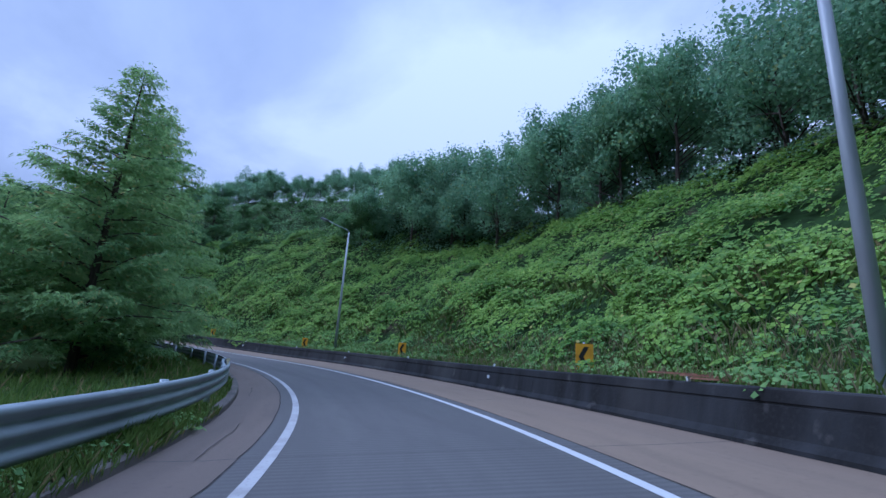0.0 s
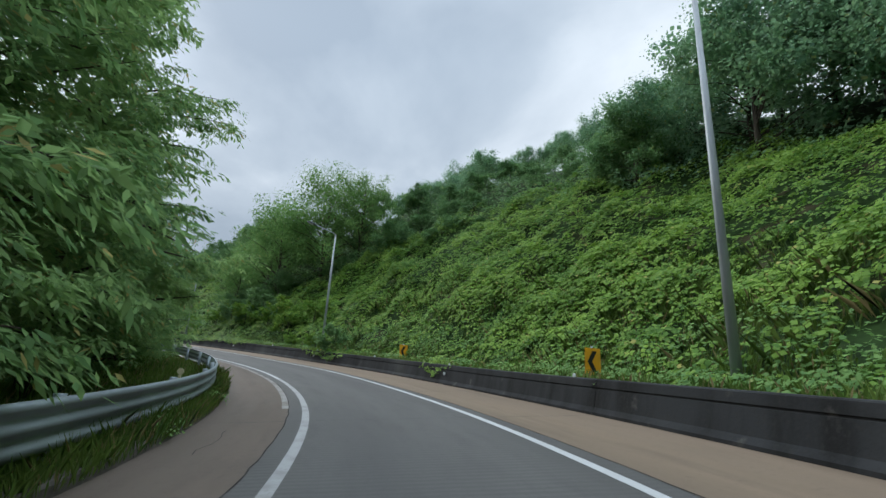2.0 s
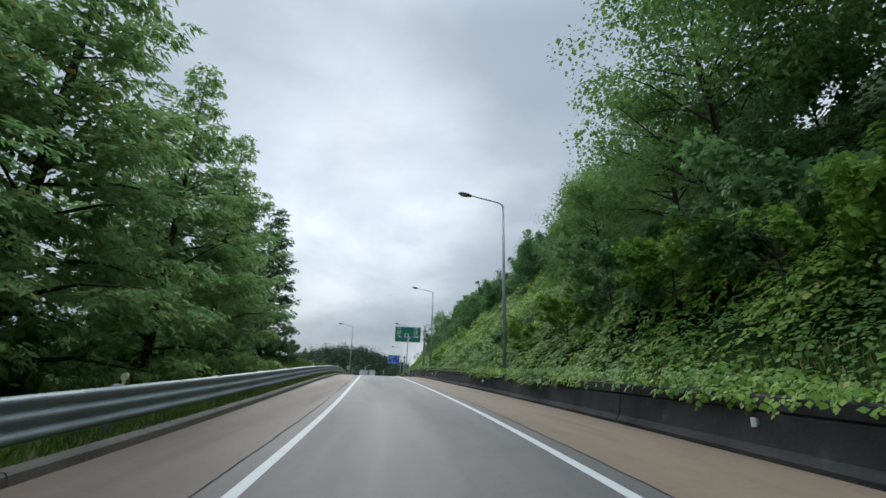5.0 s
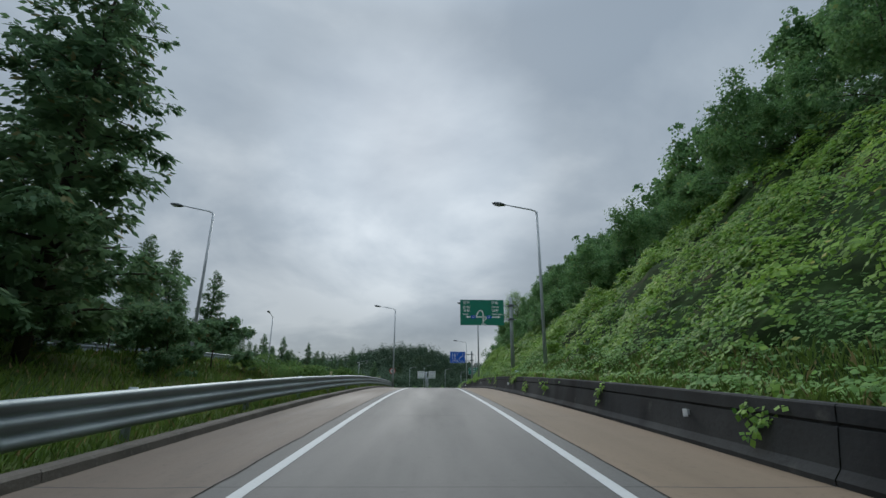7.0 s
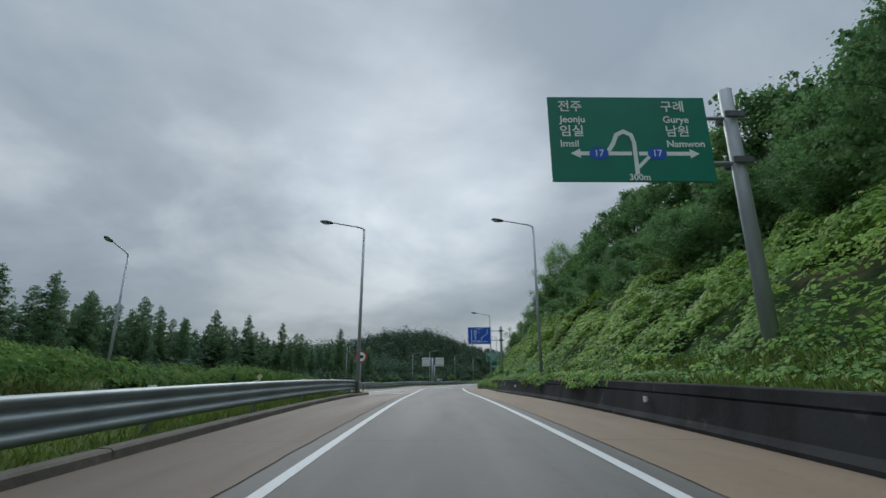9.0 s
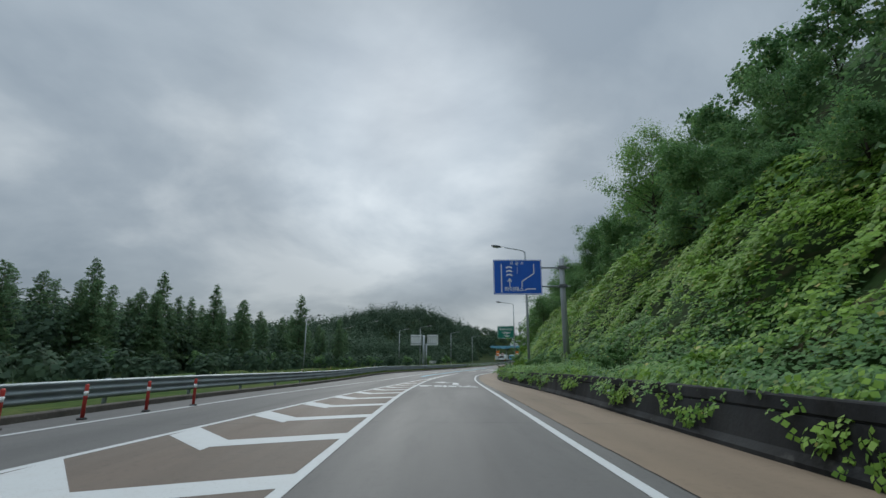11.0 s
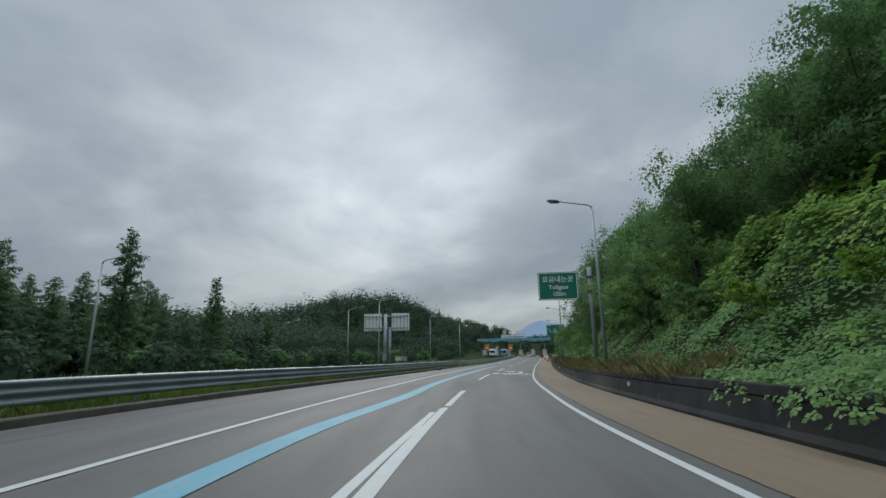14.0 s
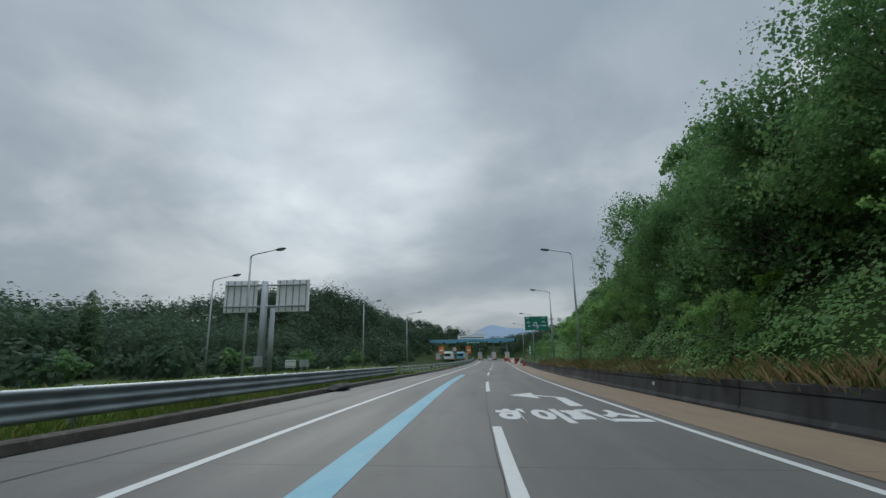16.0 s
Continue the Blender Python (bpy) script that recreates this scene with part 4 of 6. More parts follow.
# blue lane sign
root, pan, (x0, x1, z0, z1) = arm_sign(178.0, 6.7, 2.72, 5.5, 5.10, 7.12, M_SIGNBLUE, "blue toll lane guidance sign on a steel pole", 7.2)
w, h = x1 - x0, z1 - z0
border(pan, x0, x1, z0, z1, 0.03, 0.025)
lettering("요 금 소", 0.10 * h, M_WHITE, pan, x0 + 0.49 * w, z1 - 0.105 * h, bold=0.002, wide=1.25)
lettering("하이패스", 0.15 * h, M_WHITE, pan, x0 + 0.42 * w, z1 - 0.86 * h, bold=0.003)
P = lambda pts: [(x * w, z * h) for x, z in pts]
strokes(pan, "lane_edge", P([(0.165, 0.14), (0.165, 0.94)]), 0.05, x0, z1)
strokes(pan, "lane_edge", P([(0.84, 0.14), (0.84, 0.40), (0.585, 0.63), (0.585, 0.78)]), 0.05, x0, z1)
for k in range(4):
    strokes(pan, "lane_dash", P([(0.495, 0.15 + 0.07 * k), (0.495, 0.19 + 0.07 * k)]), 0.022, x0, z1)
for k in range(3):
    strokes(pan, "chevron", P([(0.27, 0.235 + 0.11 * k), (0.325, 0.205 + 0.11 * k), (0.38, 0.235 + 0.11 * k)]), 0.085, x0, z1)
strokes(pan, "arrow_stem", P([(0.335, 0.56), (0.335, 0.78)]), 0.05, x0, z1)
strokes(pan, "arrow_head", P([(0.295, 0.635), (0.335, 0.55), (0.375, 0.635)]), 0.045, x0, z1)
strokes(pan, "logo_bar", P([(0.64, 0.885), (0.69, 0.845), (0.86, 0.845)]), 0.06, x0, z1)

# toll gate sign
root, pan, (x0, x1, z0, z1) = arm_sign(226.7, 8.2, 4.56, 7.33, 5.38, 7.37, M_GREEN, "green toll gate distance sign with white border", 7.65)
w, h = x1 - x0, z1 - z0
border(pan, x0, x1, z0, z1, 0.035, 0.045)
lettering("요금내는곳", 0.235 * h, M_WHITE, pan, x0 + 0.5 * w, z1 - 0.27 * h, bold=0.006, wide=1.02)
lettering("Tollgate", 0.21 * h, M_WHITE, pan, x0 + 0.51 * w, z1 - 0.55 * h, bold=0.006)
lettering("100m", 0.21 * h, M_WHITE, pan, x0 + 0.52 * w, z1 - 0.79 * h, bold=0.006)


# ---------------------------------------------------------------- signs seen from behind, on the median
def sign_gantry():
    root = thing("sign_gantry", spot(254.1, -15.5, -0.3, 4), "steel pole with two pale sign panels seen from behind", "road sign")
    part("pole", tubed([(0, 0, 0), (0, 0, 7.4)], [0.27, 0.24], 18), M_POLE, root)
    part("pole", tubed([(0.56, 0.3, 0), (0.56, 0.3, 5.4)], [0.2, 0.18], 16), M_POLE, root)
    part("control_box", boxed(-0.3, 0.3, -0.45, -0.24, 1.1, 1.9, 0.02), M_POLE, root)
    for z in (5.5, 7.1):
        part("arm", tubed([(-3.0, -0.05, z), (3.1, -0.05, z)], [0.07, 0.07], 10), M_POLE, root)
    for x0, x1 in ((-3.1, -0.6), (0.85, 3.35)):
        p = part("panel", boxed(x0, x1, 0.1, 0.14, 5.1, 7.5, 0.01), M_WHITE, root, "pale aluminium back of a sign panel")
        for k in range(5):
            x = x0 + (x1 - x0) * (0.1 + 0.2 * k)
            part("stiffener", boxed(x - 0.035, x + 0.035, 0.02, 0.098, 5.15, 7.45), M_POLE, p)
    return root


sign_gantry()


def low_sign(s, d, w, mat, label):
    """A low panel on two posts, seen from behind."""
    root = thing("low_sign", spot(s, d, -0.3, 6), label, "road sign")
    p = part("panel", boxed(-w / 2, w / 2, 0.0, 0.03, 1.0, 1.6, 0.008), mat, root)
    for x in (-w * 0.32, w * 0.32):
        part("post", tubed([(x, 0.06, -0.3), (x, 0.06, 1.65)], [0.03, 0.03], 8), M_POLE, root)
    for z in (1.12, 1.46):
        part("stiffener", boxed(-w / 2 + 0.03, w / 2 - 0.03, -0.035, -0.002, z - 0.025, z + 0.025), M_POLE, p)


low_sign(257.2, -14.6, 0.85, M_WHITE, "low pale sign panel on posts seen from behind")
low_sign(259.2, -14.3, 0.8, M_POLE, "low grey sign panel on posts beside the pale one")
sp = thing("striped_post", spot(339.5, 11.2), "tall post with white and dark green bands by the barriers", "post")
part("post", tubed([(0, 0, 0), (0, 0, 3.8)], [0.12, 0.12], 12), M_WHITE, sp)
for k in range(5):
    part("band", tubed([(0, 0, 0.3 + 0.72 * k), (0, 0, 0.66 + 0.72 * k)], [0.126, 0.126], 12), M_GREEN, sp, "dark green band")


def round_sign(s, d, h, radius, label, face, mark):
    root = thing("round_sign", spot(s, d, 0.0), label, "traffic sign")
    part("post", tubed([(0, 0.03, -0.2), (0, 0.03, h + radius)], [0.03, 0.03], 8), M_POLE, root)
    for r, y, mat, nm in ((radius, -0.01, M_RED, "ring"), (radius * 0.74, -0.022, face, "face")):
        bm = bmesh.new()
        bmesh.ops.create_cone(bm, cap_ends=True, segments=28, radius1=r, radius2=r, depth=0.02, matrix=pose(0, y, h, 90))
        part(nm, bm, mat, root)
    part("mark", boxed(-radius * 0.4, radius * 0.4, -0.04, -0.034, h - radius * 0.22, h + radius * 0.22), mark, root)


round_sign(151.4, -4.6, 2.15, 0.36, "round white prohibition sign with a red ring", M_WHITE, M_BLACK)
round_sign(330, -7.5, 3.2, 0.55, "round speed sign with a red ring", M_WHITE, M_BLACK)

# small green distance plate above the wall
km = thing("distance_plate", spot(124.4, 5.6, 0.55, 0, 0.8), "small green and white distance plate above the wall", "traffic sign")
part("post", tubed([(0, 0.02, 0), (0, 0.02, 0.75)], [0.025, 0.025], 8), M_POLE, km)
part("panel", boxed(-0.2, 0.2, -0.012, 0.012, 0.28, 0.74, 0.006), M_WHITE, km)
part("face", boxed(-0.185, 0.185, -0.018, -0.012, 0.45, 0.725), M_GREEN, km)
part("text_bar", boxed(-0.13, 0.13, -0.023, -0.018, 0.62, 0.68), M_WHITE, km)
part("text_bar", boxed(-0.1, 0.1, -0.023, -0.018, 0.5, 0.57), M_WHITE, km)
part("text_bar", boxed(-0.12, 0.12, -0.018, -0.013, 0.33, 0.41), M_GREEN, km)


# ---------------------------------------------------------------- delineators
def red_post():
    root = thing("delineator_post", Matrix(), "slim red plastic delineator post on the pavement", "delineator", "red posts by the far rail")
    part("base", tubed([(0, 0, 0), (0, 0, 0.04)], [0.1, 0.09], 14), M_BLACK, root)
    part("tube", tubed([(0, 0, 0.03), (0, 0, 0.72), (0, 0, 0.75)], [0.04, 0.04, 0.025], 12), M_RED, root)
    part("band", tubed([(0, 0, 0.5), (0, 0, 0.6)], [0.043, 0.043], 12), M_WHITE, root, "white reflective band")
    return root


rp = red_post()
rp.matrix_basis = spot(158.6, -9.2)
for s, d in ((160.1, -8.75), (161.6, -8.35), (163.1, -7.95), (164.6, -7.55), (166.1, -7.2)):
    copy_thing(rp, spot(s, d))


def wall_reflector():
    root = thing("wall_reflector", Matrix(), "small white reflector plate on the wall face", "reflector", "reflectors along the wall")
    part("bracket", boxed(-0.05, 0.0, -0.015, 0.015, -0.02, 0.06), M_POLE, root)
    part("plate", boxed(-0.11, -0.035, -0.02, 0.0, -0.05, 0.07, 0.006), M_WHITE, root)
    return root


wr = wall_reflector()
wr.matrix_basis = spot(14.5, float(wall_line(14.5)) + 0.02, 0.42)
for s in np.arange(29.5, 250, 15.0):
    copy_thing(wr, spot(s, float(wall_line(s)) + 0.02, 0.42))
for s in np.arange(7, 70, 7.5):
    st = thing("wall_stud", spot(s, float(wall_line(s)) + 0.18, 0.775), "small white marker stud on the wall top", "reflector", "marker studs on the wall top")
    part("stud", boxed(-0.03, 0.03, -0.03, 0.03, 0, 0.09, 0.008), M_WHITE, st)


# ---------------------------------------------------------------- toll gate
def toll_gate():
    root = thing("toll_gate", spot(386, -5.1, 0.0), "toll gate with a light blue canopy and a white name board", "toll gate")
    can = part("canopy", prism([(-15, 7.1), (-15, 6.3), (-9, 5.8), (-4, 6.2), (0, 6.4), (4, 6.2), (9, 5.8), (15, 6.3), (15, 7.1)], -5, 5), M_CANOPY, root, "light blue steel canopy")
    part("fascia", boxed(-15.1, 15.1, -5.12, -5.0, 6.75, 7.2), M_CANOPY, can)
    for k in range(15):
        part("soffit_rib", boxed(-14.6 + 2 * k, -14.4 + 2 * k, -5.2, -5.12, 6.5, 7.15), M_POLE, can)
    part("name_board", boxed(-5.0, 5.0, -4.6, -4.4, 7.3, 8.5, 0.03), M_WHITE, root, "white name board on the roof")
    part("text_bar", boxed(-4.3, 4.3, -4.64, -4.6, 7.6, 7.9), M_LAMPHEAD, root)
    lettering("오 수  Osu", 2.1, M_WHITE, root, 0, 9.5, -4.5, bold=0.07, thick=0.08)
    for x in (-4.8, -2.4, 0, 2.4, 4.8):
        part("letter_strut", boxed(x - 0.05, x + 0.05, -4.3, -4.2, 7.2, 9.2), M_POLE, root)
    part("letter_rail", boxed(-5.2, 5.2, -4.4, -4.3, 8.55, 8.65), M_POLE, root)
    part("lane_board", boxed(-2.2, 3.0, -5.3, -5.14, 5.6, 6.5, 0.02), M_GREEN, root, "green lane board under the canopy")
    for k in range(4):
        part("text_bar", boxed(-1.8 + k * 1.15, -1.0 + k * 1.15, -5.33, -5.3, 5.9, 6.2), M_WHITE, root)
    for x in (-12.5, -7.5, -2.5, 2.6, 7.6, 12.4):
        part("column", tubed([(x, -1, 0), (x, -1, 6.4)], [0.22, 0.22], 12), M_POLE, root)
        b = part("booth", boxed(x - 0.75, x + 0.75, -1.6, 1.6, 0.15, 2.6, 0.05), M_WHITE, root, "small white toll booth")
        part("booth_window", boxed(x - 0.77, x + 0.77, -1.2, 1.2, 1.1, 2.1), M_GLASS, b)
        part("island", boxed(x - 0.9, x + 0.9, -8, 6, 0, 0.2, 0.05), M_KERB, root)
        part("bollard", tubed([(x, -8.5, 0), (x, -8.5, 1.1)], [0.15, 0.15], 10), M_YELLOW, root)
    for x in (-10, -5, 5.1, 10):
        part("lane_signal", boxed(x - 0.3, x + 0.3, -5.3, -5.14, 5.7, 6.3, 0.02), M_BLACK, root, "black lane signal box")
    return root


toll_gate()


def water_barrier(mat):
    root = thing("plastic_barrier", Matrix(), "red and white water-filled plastic barrier", "barrier", "plastic barriers before the toll gate")
    part("body", prism([(-0.25, 0), (0.25, 0), (0.22, 0.3), (0.1, 0.42), (0.08, 0.85), (-0.08, 0.85), (-0.1, 0.42), (-0.22, 0.3)], -0.7, 0.7), mat, root)
    part("slot", boxed(-0.13, 0.13, -0.35, 0.35, 0.55, 0.68, 0.01), M_BLACK, root)
    return root


wb, wb2 = water_barrier(M_RED), water_barrier(M_WHITE)
wb.matrix_basis, wb2.matrix_basis = spot(356, 5.6, 0, 88), spot(356, 7.1, 0, 92)
for k in range(2, 9):
    copy_thing(wb if k % 2 == 0 else wb2, spot(356 - 0.5 * k, 5.6 + 1.5 * k, 0.02, 85 + 3 * (k % 3)))
for k in range(5):
    copy_thing(wb if k % 2 == 0 else wb2, spot(340 - 9 * k, 5.9 + 0.3 * k, 0.02, 0))


def vehicle(s, d, body_mat, cab_h, length, label, category, lights=M_RED):
    root = thing(category, spot(s, d), label, category)
    w = 0.9 if category == "car" else 1.15
    if category == "car":
        part("body", prism([(-w, 0.25), (w, 0.25), (w, 0.85), (w * 0.82, 1.42), (-w * 0.82, 1.42), (-w, 0.85)], 0, length), body_mat, root)
        part("rear_window", prism([(-w * 0.78, 0.9), (w * 0.78, 0.9), (w * 0.68, 1.32), (-w * 0.68, 1.32)], -0.02, 0.0), M_GLASS, root)
    else:
        part("cab", boxed(-w, w, -1.0, 0.9, 0.5, cab_h, 0.12), body_mat, root)
        part("windscreen", boxed(-w * 0.85, w * 0.85, -1.03, -1.0, cab_h * 0.55, cab_h * 0.85), M_GLASS, root)
        part("cargo_box", boxed(-w * 1.05, w * 1.05, 1.0, length, 0.8, cab_h + 0.3, 0.04), M_WHITE, root)
    for x in (-w * 0.75, w * 0.75):
        part("light", boxed(x - 0.14, x + 0.14, -1.05 if category == "truck" else -0.03, -1.0 if category == "truck" else 0.0, 0.6, 0.78), lights, root)
        for y in (0.3 if category == "truck" else 0.8, length - 0.8):
            bm = bmesh.new()
            bmesh.ops.create_cone(bm, cap_ends=True, segments=18, radius1=0.34, radius2=0.34, depth=0.22, matrix=pose(x * 1.2, y, 0.34, 0, 90))
            part("wheel", bm, M_RUBBER, root)


vehicle(372, 1.0, M_WHITE, 1.4, 4.3, "white car waiting before the toll gate, tail lamps to the road", "car")
vehicle(366, -12.6, M_WHITE, 2.6, 7.0, "white box truck leaving the toll gate", "truck", M_WHITE)
vehicle(378, -9.2, M_CANOPY, 2.5, 6.0, "blue-cabbed truck leaving the toll gate", "truck", M_WHITE)
for s, d in ((368, -14.8), (372, -6.0)):
    o = thing("warning_board", spot(s, d), "tall orange board beside the toll lanes", "sign")
    part("post", tubed([(0, 0, 0), (0, 0, 2.6)], [0.06, 0.06], 8), M_POLE, o)
    part("board", boxed(-0.75, 0.75, -0.06, 0.06, 2.3, 4.6, 0.03), M_ORANGE, o)
    part("stripe", boxed(-0.6, 0.6, -0.08, -0.06, 3.1, 3.5), M_WHITE, o)

# litter: broken timber on the wall top, a dark rubber mat by the far kerb
for k, (s, d, turn) in enumerate(((6.6, 5.85, 62), (6.9, 6.0, 84), (7.2, 5.8, 75))):
    tb = thing("broken_plank", spot(s, d, 0.80 + 0.035 * k, turn), "splintered reddish plank lying on the wall top", "debris", "broken planks")
    part("plank", prism([(-0.07, 0), (0.07, 0), (0.065, 0.03), (-0.06, 0.032)], -0.6, 0.5 + 0.12 * k), M_WOOD, tb)
bm = bmesh.new()
bmesh.ops.create_uvsphere(bm, u_segments=20, v_segments=10, radius=0.5, matrix=Matrix.Translation((0, 0, 0.12)) @ Matrix.Diagonal((0.8, 2.0, 0.3, 1)))
for v in bm.verts:
    v.co += noise.noise_vector(v.co * 3) * 0.1
    v.co.z = max(v.co.z, 0)
tagged(part("rubber_mat", bm, M_RUBBER), "crumpled black rubber sheet lying by the kerb", "debris").matrix_basis = spot(241.5, float(kerb_far(241.5)) + 0.25, 0.0)


# rags blown against the wall
for s, d, turn, mat, words in ((59.0, 5.15, 20, M_ORANGE, "crumpled orange wrapper lying on the wall top"), (58.6, 5.2, 75, M_WHITE, "crumpled white plastic bag lying on the wall top")):
    bm = bmesh.new()
    bmesh.ops.create_icosphere(bm, subdivisions=3, radius=0.16, matrix=Matrix.Diagonal((1.3, 0.8, 0.35, 1)))
    for v in bm.verts:
        v.co += noise.noise_vector(v.co * 9) * 0.05
        v.co.z = max(v.co.z + 0.04, 0)
    tagged(part("litter", bm, mat), words, "litter").matrix_basis = spot(s, d, 0.80, turn)


# ---------------------------------------------------------------- slope under the vines
def vine_top(s):
    """Offset at which the vines give way to trees."""
    return wall_line(s) + VINE(s)


VINE = knots((-40, 17), (12, 17), (20, 18.2), (38, 17.8), (46, 15.5), (58, 16), (66, 13.8), (73, 10), (80, 4.5), (92, 6.0), (100, 11), (110, 14), (120, 14), (130, 13), (140, 10.5), (150, 8.7), (160, 7.5), (175, 8), (190, 8.6), (204, 8.6), (212, 7.0), (222, 3.4), (232, 2.2), (300, 2.0))


def mound(s, d):
    return np.clip((d - wall_line(s) - 1.6) / 3, 0, 1) * (0.8 * noise2(s * 0.24, d * 0.3, 1) + 0.75 * noise2(s * 0.62, d * 0.75, 2) + 0.34 * noise2(s * 1.4, d * 1.6, 3))


qs = stations(-24, 400, 1.0)
cols = []
for u in [0.0, 0.5, 1.0, 1.5, 2.2, 3, 4, 5, 6, 7, 8, 9, 10.5, 12, 13.5, 15, 17, 19, 21, 23, 26, 30, 36, 44]:
    d = wall_line(qs) + 0.29 + u
    cols.append((d, slope_h(qs, d) - 0.05 + 0.8 * mound(qs, d) - 0.62 * min(1, u / 3)))
tagged(sheet("slope_ground", qs, cols, M_VINEFLOOR), "steep earth bank under vines beside the ramp", "bank", kind="structure")
ql = stations(-24, 300, 1.0)
edge_l = np.where(ql < 151, kerb_line(ql), kerb_far(ql))
cols = []
for u in [0.2, 0.45, 0.9, 1.6, 2.5, 4, 6, 8, 11, 15, 20]:
    d = edge_l - u
    cols.append((d, left_h(ql, d) + 0.02 + 0.06 * min(1, u) * noise2(ql * 0.5, d * 0.5, 4)))
for a, b in ((0, 176), (176, len(ql))):
    sheet_ob = sheet("verge_ground", ql[a:b], [(np.broadcast_to(d, len(ql))[a:b], np.broadcast_to(h, len(ql))[a:b]) for d, h in cols], M_TURF)
    tagged(sheet_ob, "grassy verge behind the kerb", "verge", kind="structure")


def scatter(n, s0, s1, lo, hi):
    s = np.random.uniform(s0, s1, n)
    d = np.random.uniform(0, 1, n)
    return s, lo(s) + d * (hi(s) - lo(s))


def clumps(s, d, r, base, per, small, big, out_lean):
    """Leafy mounds: leaves over low domes about the given middles, their faces turned up and outwards."""
    k = np.repeat(np.arange(len(s)), np.maximum(3, (per * r**2).astype(int)))
    n = len(k)
    rho, a = np.random.rand(n) ** 0.55, np.random.rand(n) * math.tau
    ds, dd = np.cos(a) * rho * r[k] * 1.15, np.sin(a) * rho * r[k]
    q, e = s[k] + ds, d[k] + dd
    lift = 0.75 * r[k] * np.sqrt(np.maximum(1 - rho**2, 0)) * np.random.uniform(0.75, 1.08, n) - 0.08
    p = at(q, e, base(q, e) + lift)
    h = np.radians(heading(q))
    fwd = np.stack([-np.sin(h), np.cos(h), np.zeros(n)], 1)
    right = np.stack([np.cos(h), np.sin(h), np.zeros(n)], 1)
    nrm = np.array([0, 0, 1.0]) - right * out_lean + (fwd * np.cos(a)[:, None] + right * np.sin(a)[:, None]) * (rho * 0.45)[:, None] + np.random.normal(0, 0.24, (n, 3))
    return p, nrm, np.random.uniform(small, big, n)


def vines(n, s0, s1):
    """Overlapping tongues of vine: each starts at a crest and hangs down the bank as a ledge of leaves."""
    s, d = scatter(n, s0, s1, lambda q: wall_line(q) + 1.0, lambda q: vine_top(q) + 1.4)
    bare = noise2(s * 0.16, d * 0.22, 8) + 0.4 * noise2(s * 0.7, d * 0.7, 11)
    u = d - wall_line(s)
    keep = (bare < np.where(s > 60, 1.3, 0.42) + 0.9 * step(u, 3, 9)) | (np.random.rand(n) < 0.2)
    # finer weeds take the foot of the bank
    keep &= np.random.rand(n) > np.where(s > 192, 0.85 * (1 - step(u, 3.5, 6)), 0.5 * (1 - step(u, 2, 4)))
    s, d = s[keep], d[keep]
    r = np.random.uniform(0.3, 1.0, len(s)) ** 1.2 * (0.9 + 0.3 * noise2(s * 0.3, d * 0.3, 21)) * np.clip(0.5 + (d - wall_line(s)) * 0.14, 0.5, 1.15)
    return clumps(s, d, r, lambda q, e: slope_h(q, e) + mound(q, e), 64, 0.15, 0.31, 0.62)


for s0, s1, n in ((-14, 3, 200), (3, 40, 1500), (40, 72, 1500), (64, 100, 950), (100, 150, 1600), (150, 215, 1500)):
    tagged(vine_leaves("kudzu_vines", *vines(n, s0, s1), M_KUDZU), "dense light green kudzu leaves covering the bank", "vines", kind="stuff")
q = np.random.uniform(119, 150, 260)
e = kerb_line(q) - np.random.uniform(2.4, 5.6, 260)
tagged(vine_leaves("kudzu_vines", *clumps(q, e, np.random.uniform(0.4, 0.85, 260), lambda a, b: left_h(a, b) + 0.6 + 0.35 * noise2(a * 0.3, b * 0.5, 22), 190, 0.08, 0.17, -0.8), M_HEDGE), "dark green thicket behind the guard rail", "vines", kind="stuff")


# low leaves close behind the wall
for s0, s1, n, mat in ((0, 72, 800, M_ACACIA), (72, 152, 1000, M_ACACIA), (152, 216, 1500, M_BROAD), (204, 290, 800, M_ACACIA)):
    s, d = scatter(n, s0, s1, lambda q: wall_line(q) + 0.55, lambda q: wall_line(q) + np.where((q > 190) & (q < 218), 6.0, 3.4))
    bank_leaves = clumps(s, d, np.random.uniform(0.3, 0.6, n), lambda q, e: slope_h(q, e) + mound(q, e), 150, 0.07, 0.15, 0.4)
    tagged(leaves("bank_weeds", *bank_leaves, mat), "low green weeds and leaves along the wall top", "weeds", kind="stuff")


# leaf masses that bulge over the wall
s = np.random.uniform(152, 206, 230)
s = s[noise2(s * 0.22, s * 0, 41) + 0.5 * noise2(s * 0.7, s * 0, 42) > 0.0]
d = wall_line(s) + np.random.uniform(0.1, 1.1, len(s))
tagged(vine_leaves("kudzu_vines", *clumps(s, d, np.random.uniform(0.35, 0.75, len(s)), lambda q, e: 0.5 + 0.35 * (e - wall_line(q)), 130, 0.09, 0.19, 0.6), M_ACACIA), "shaggy kudzu bulging over the wall top", "vines", kind="stuff")


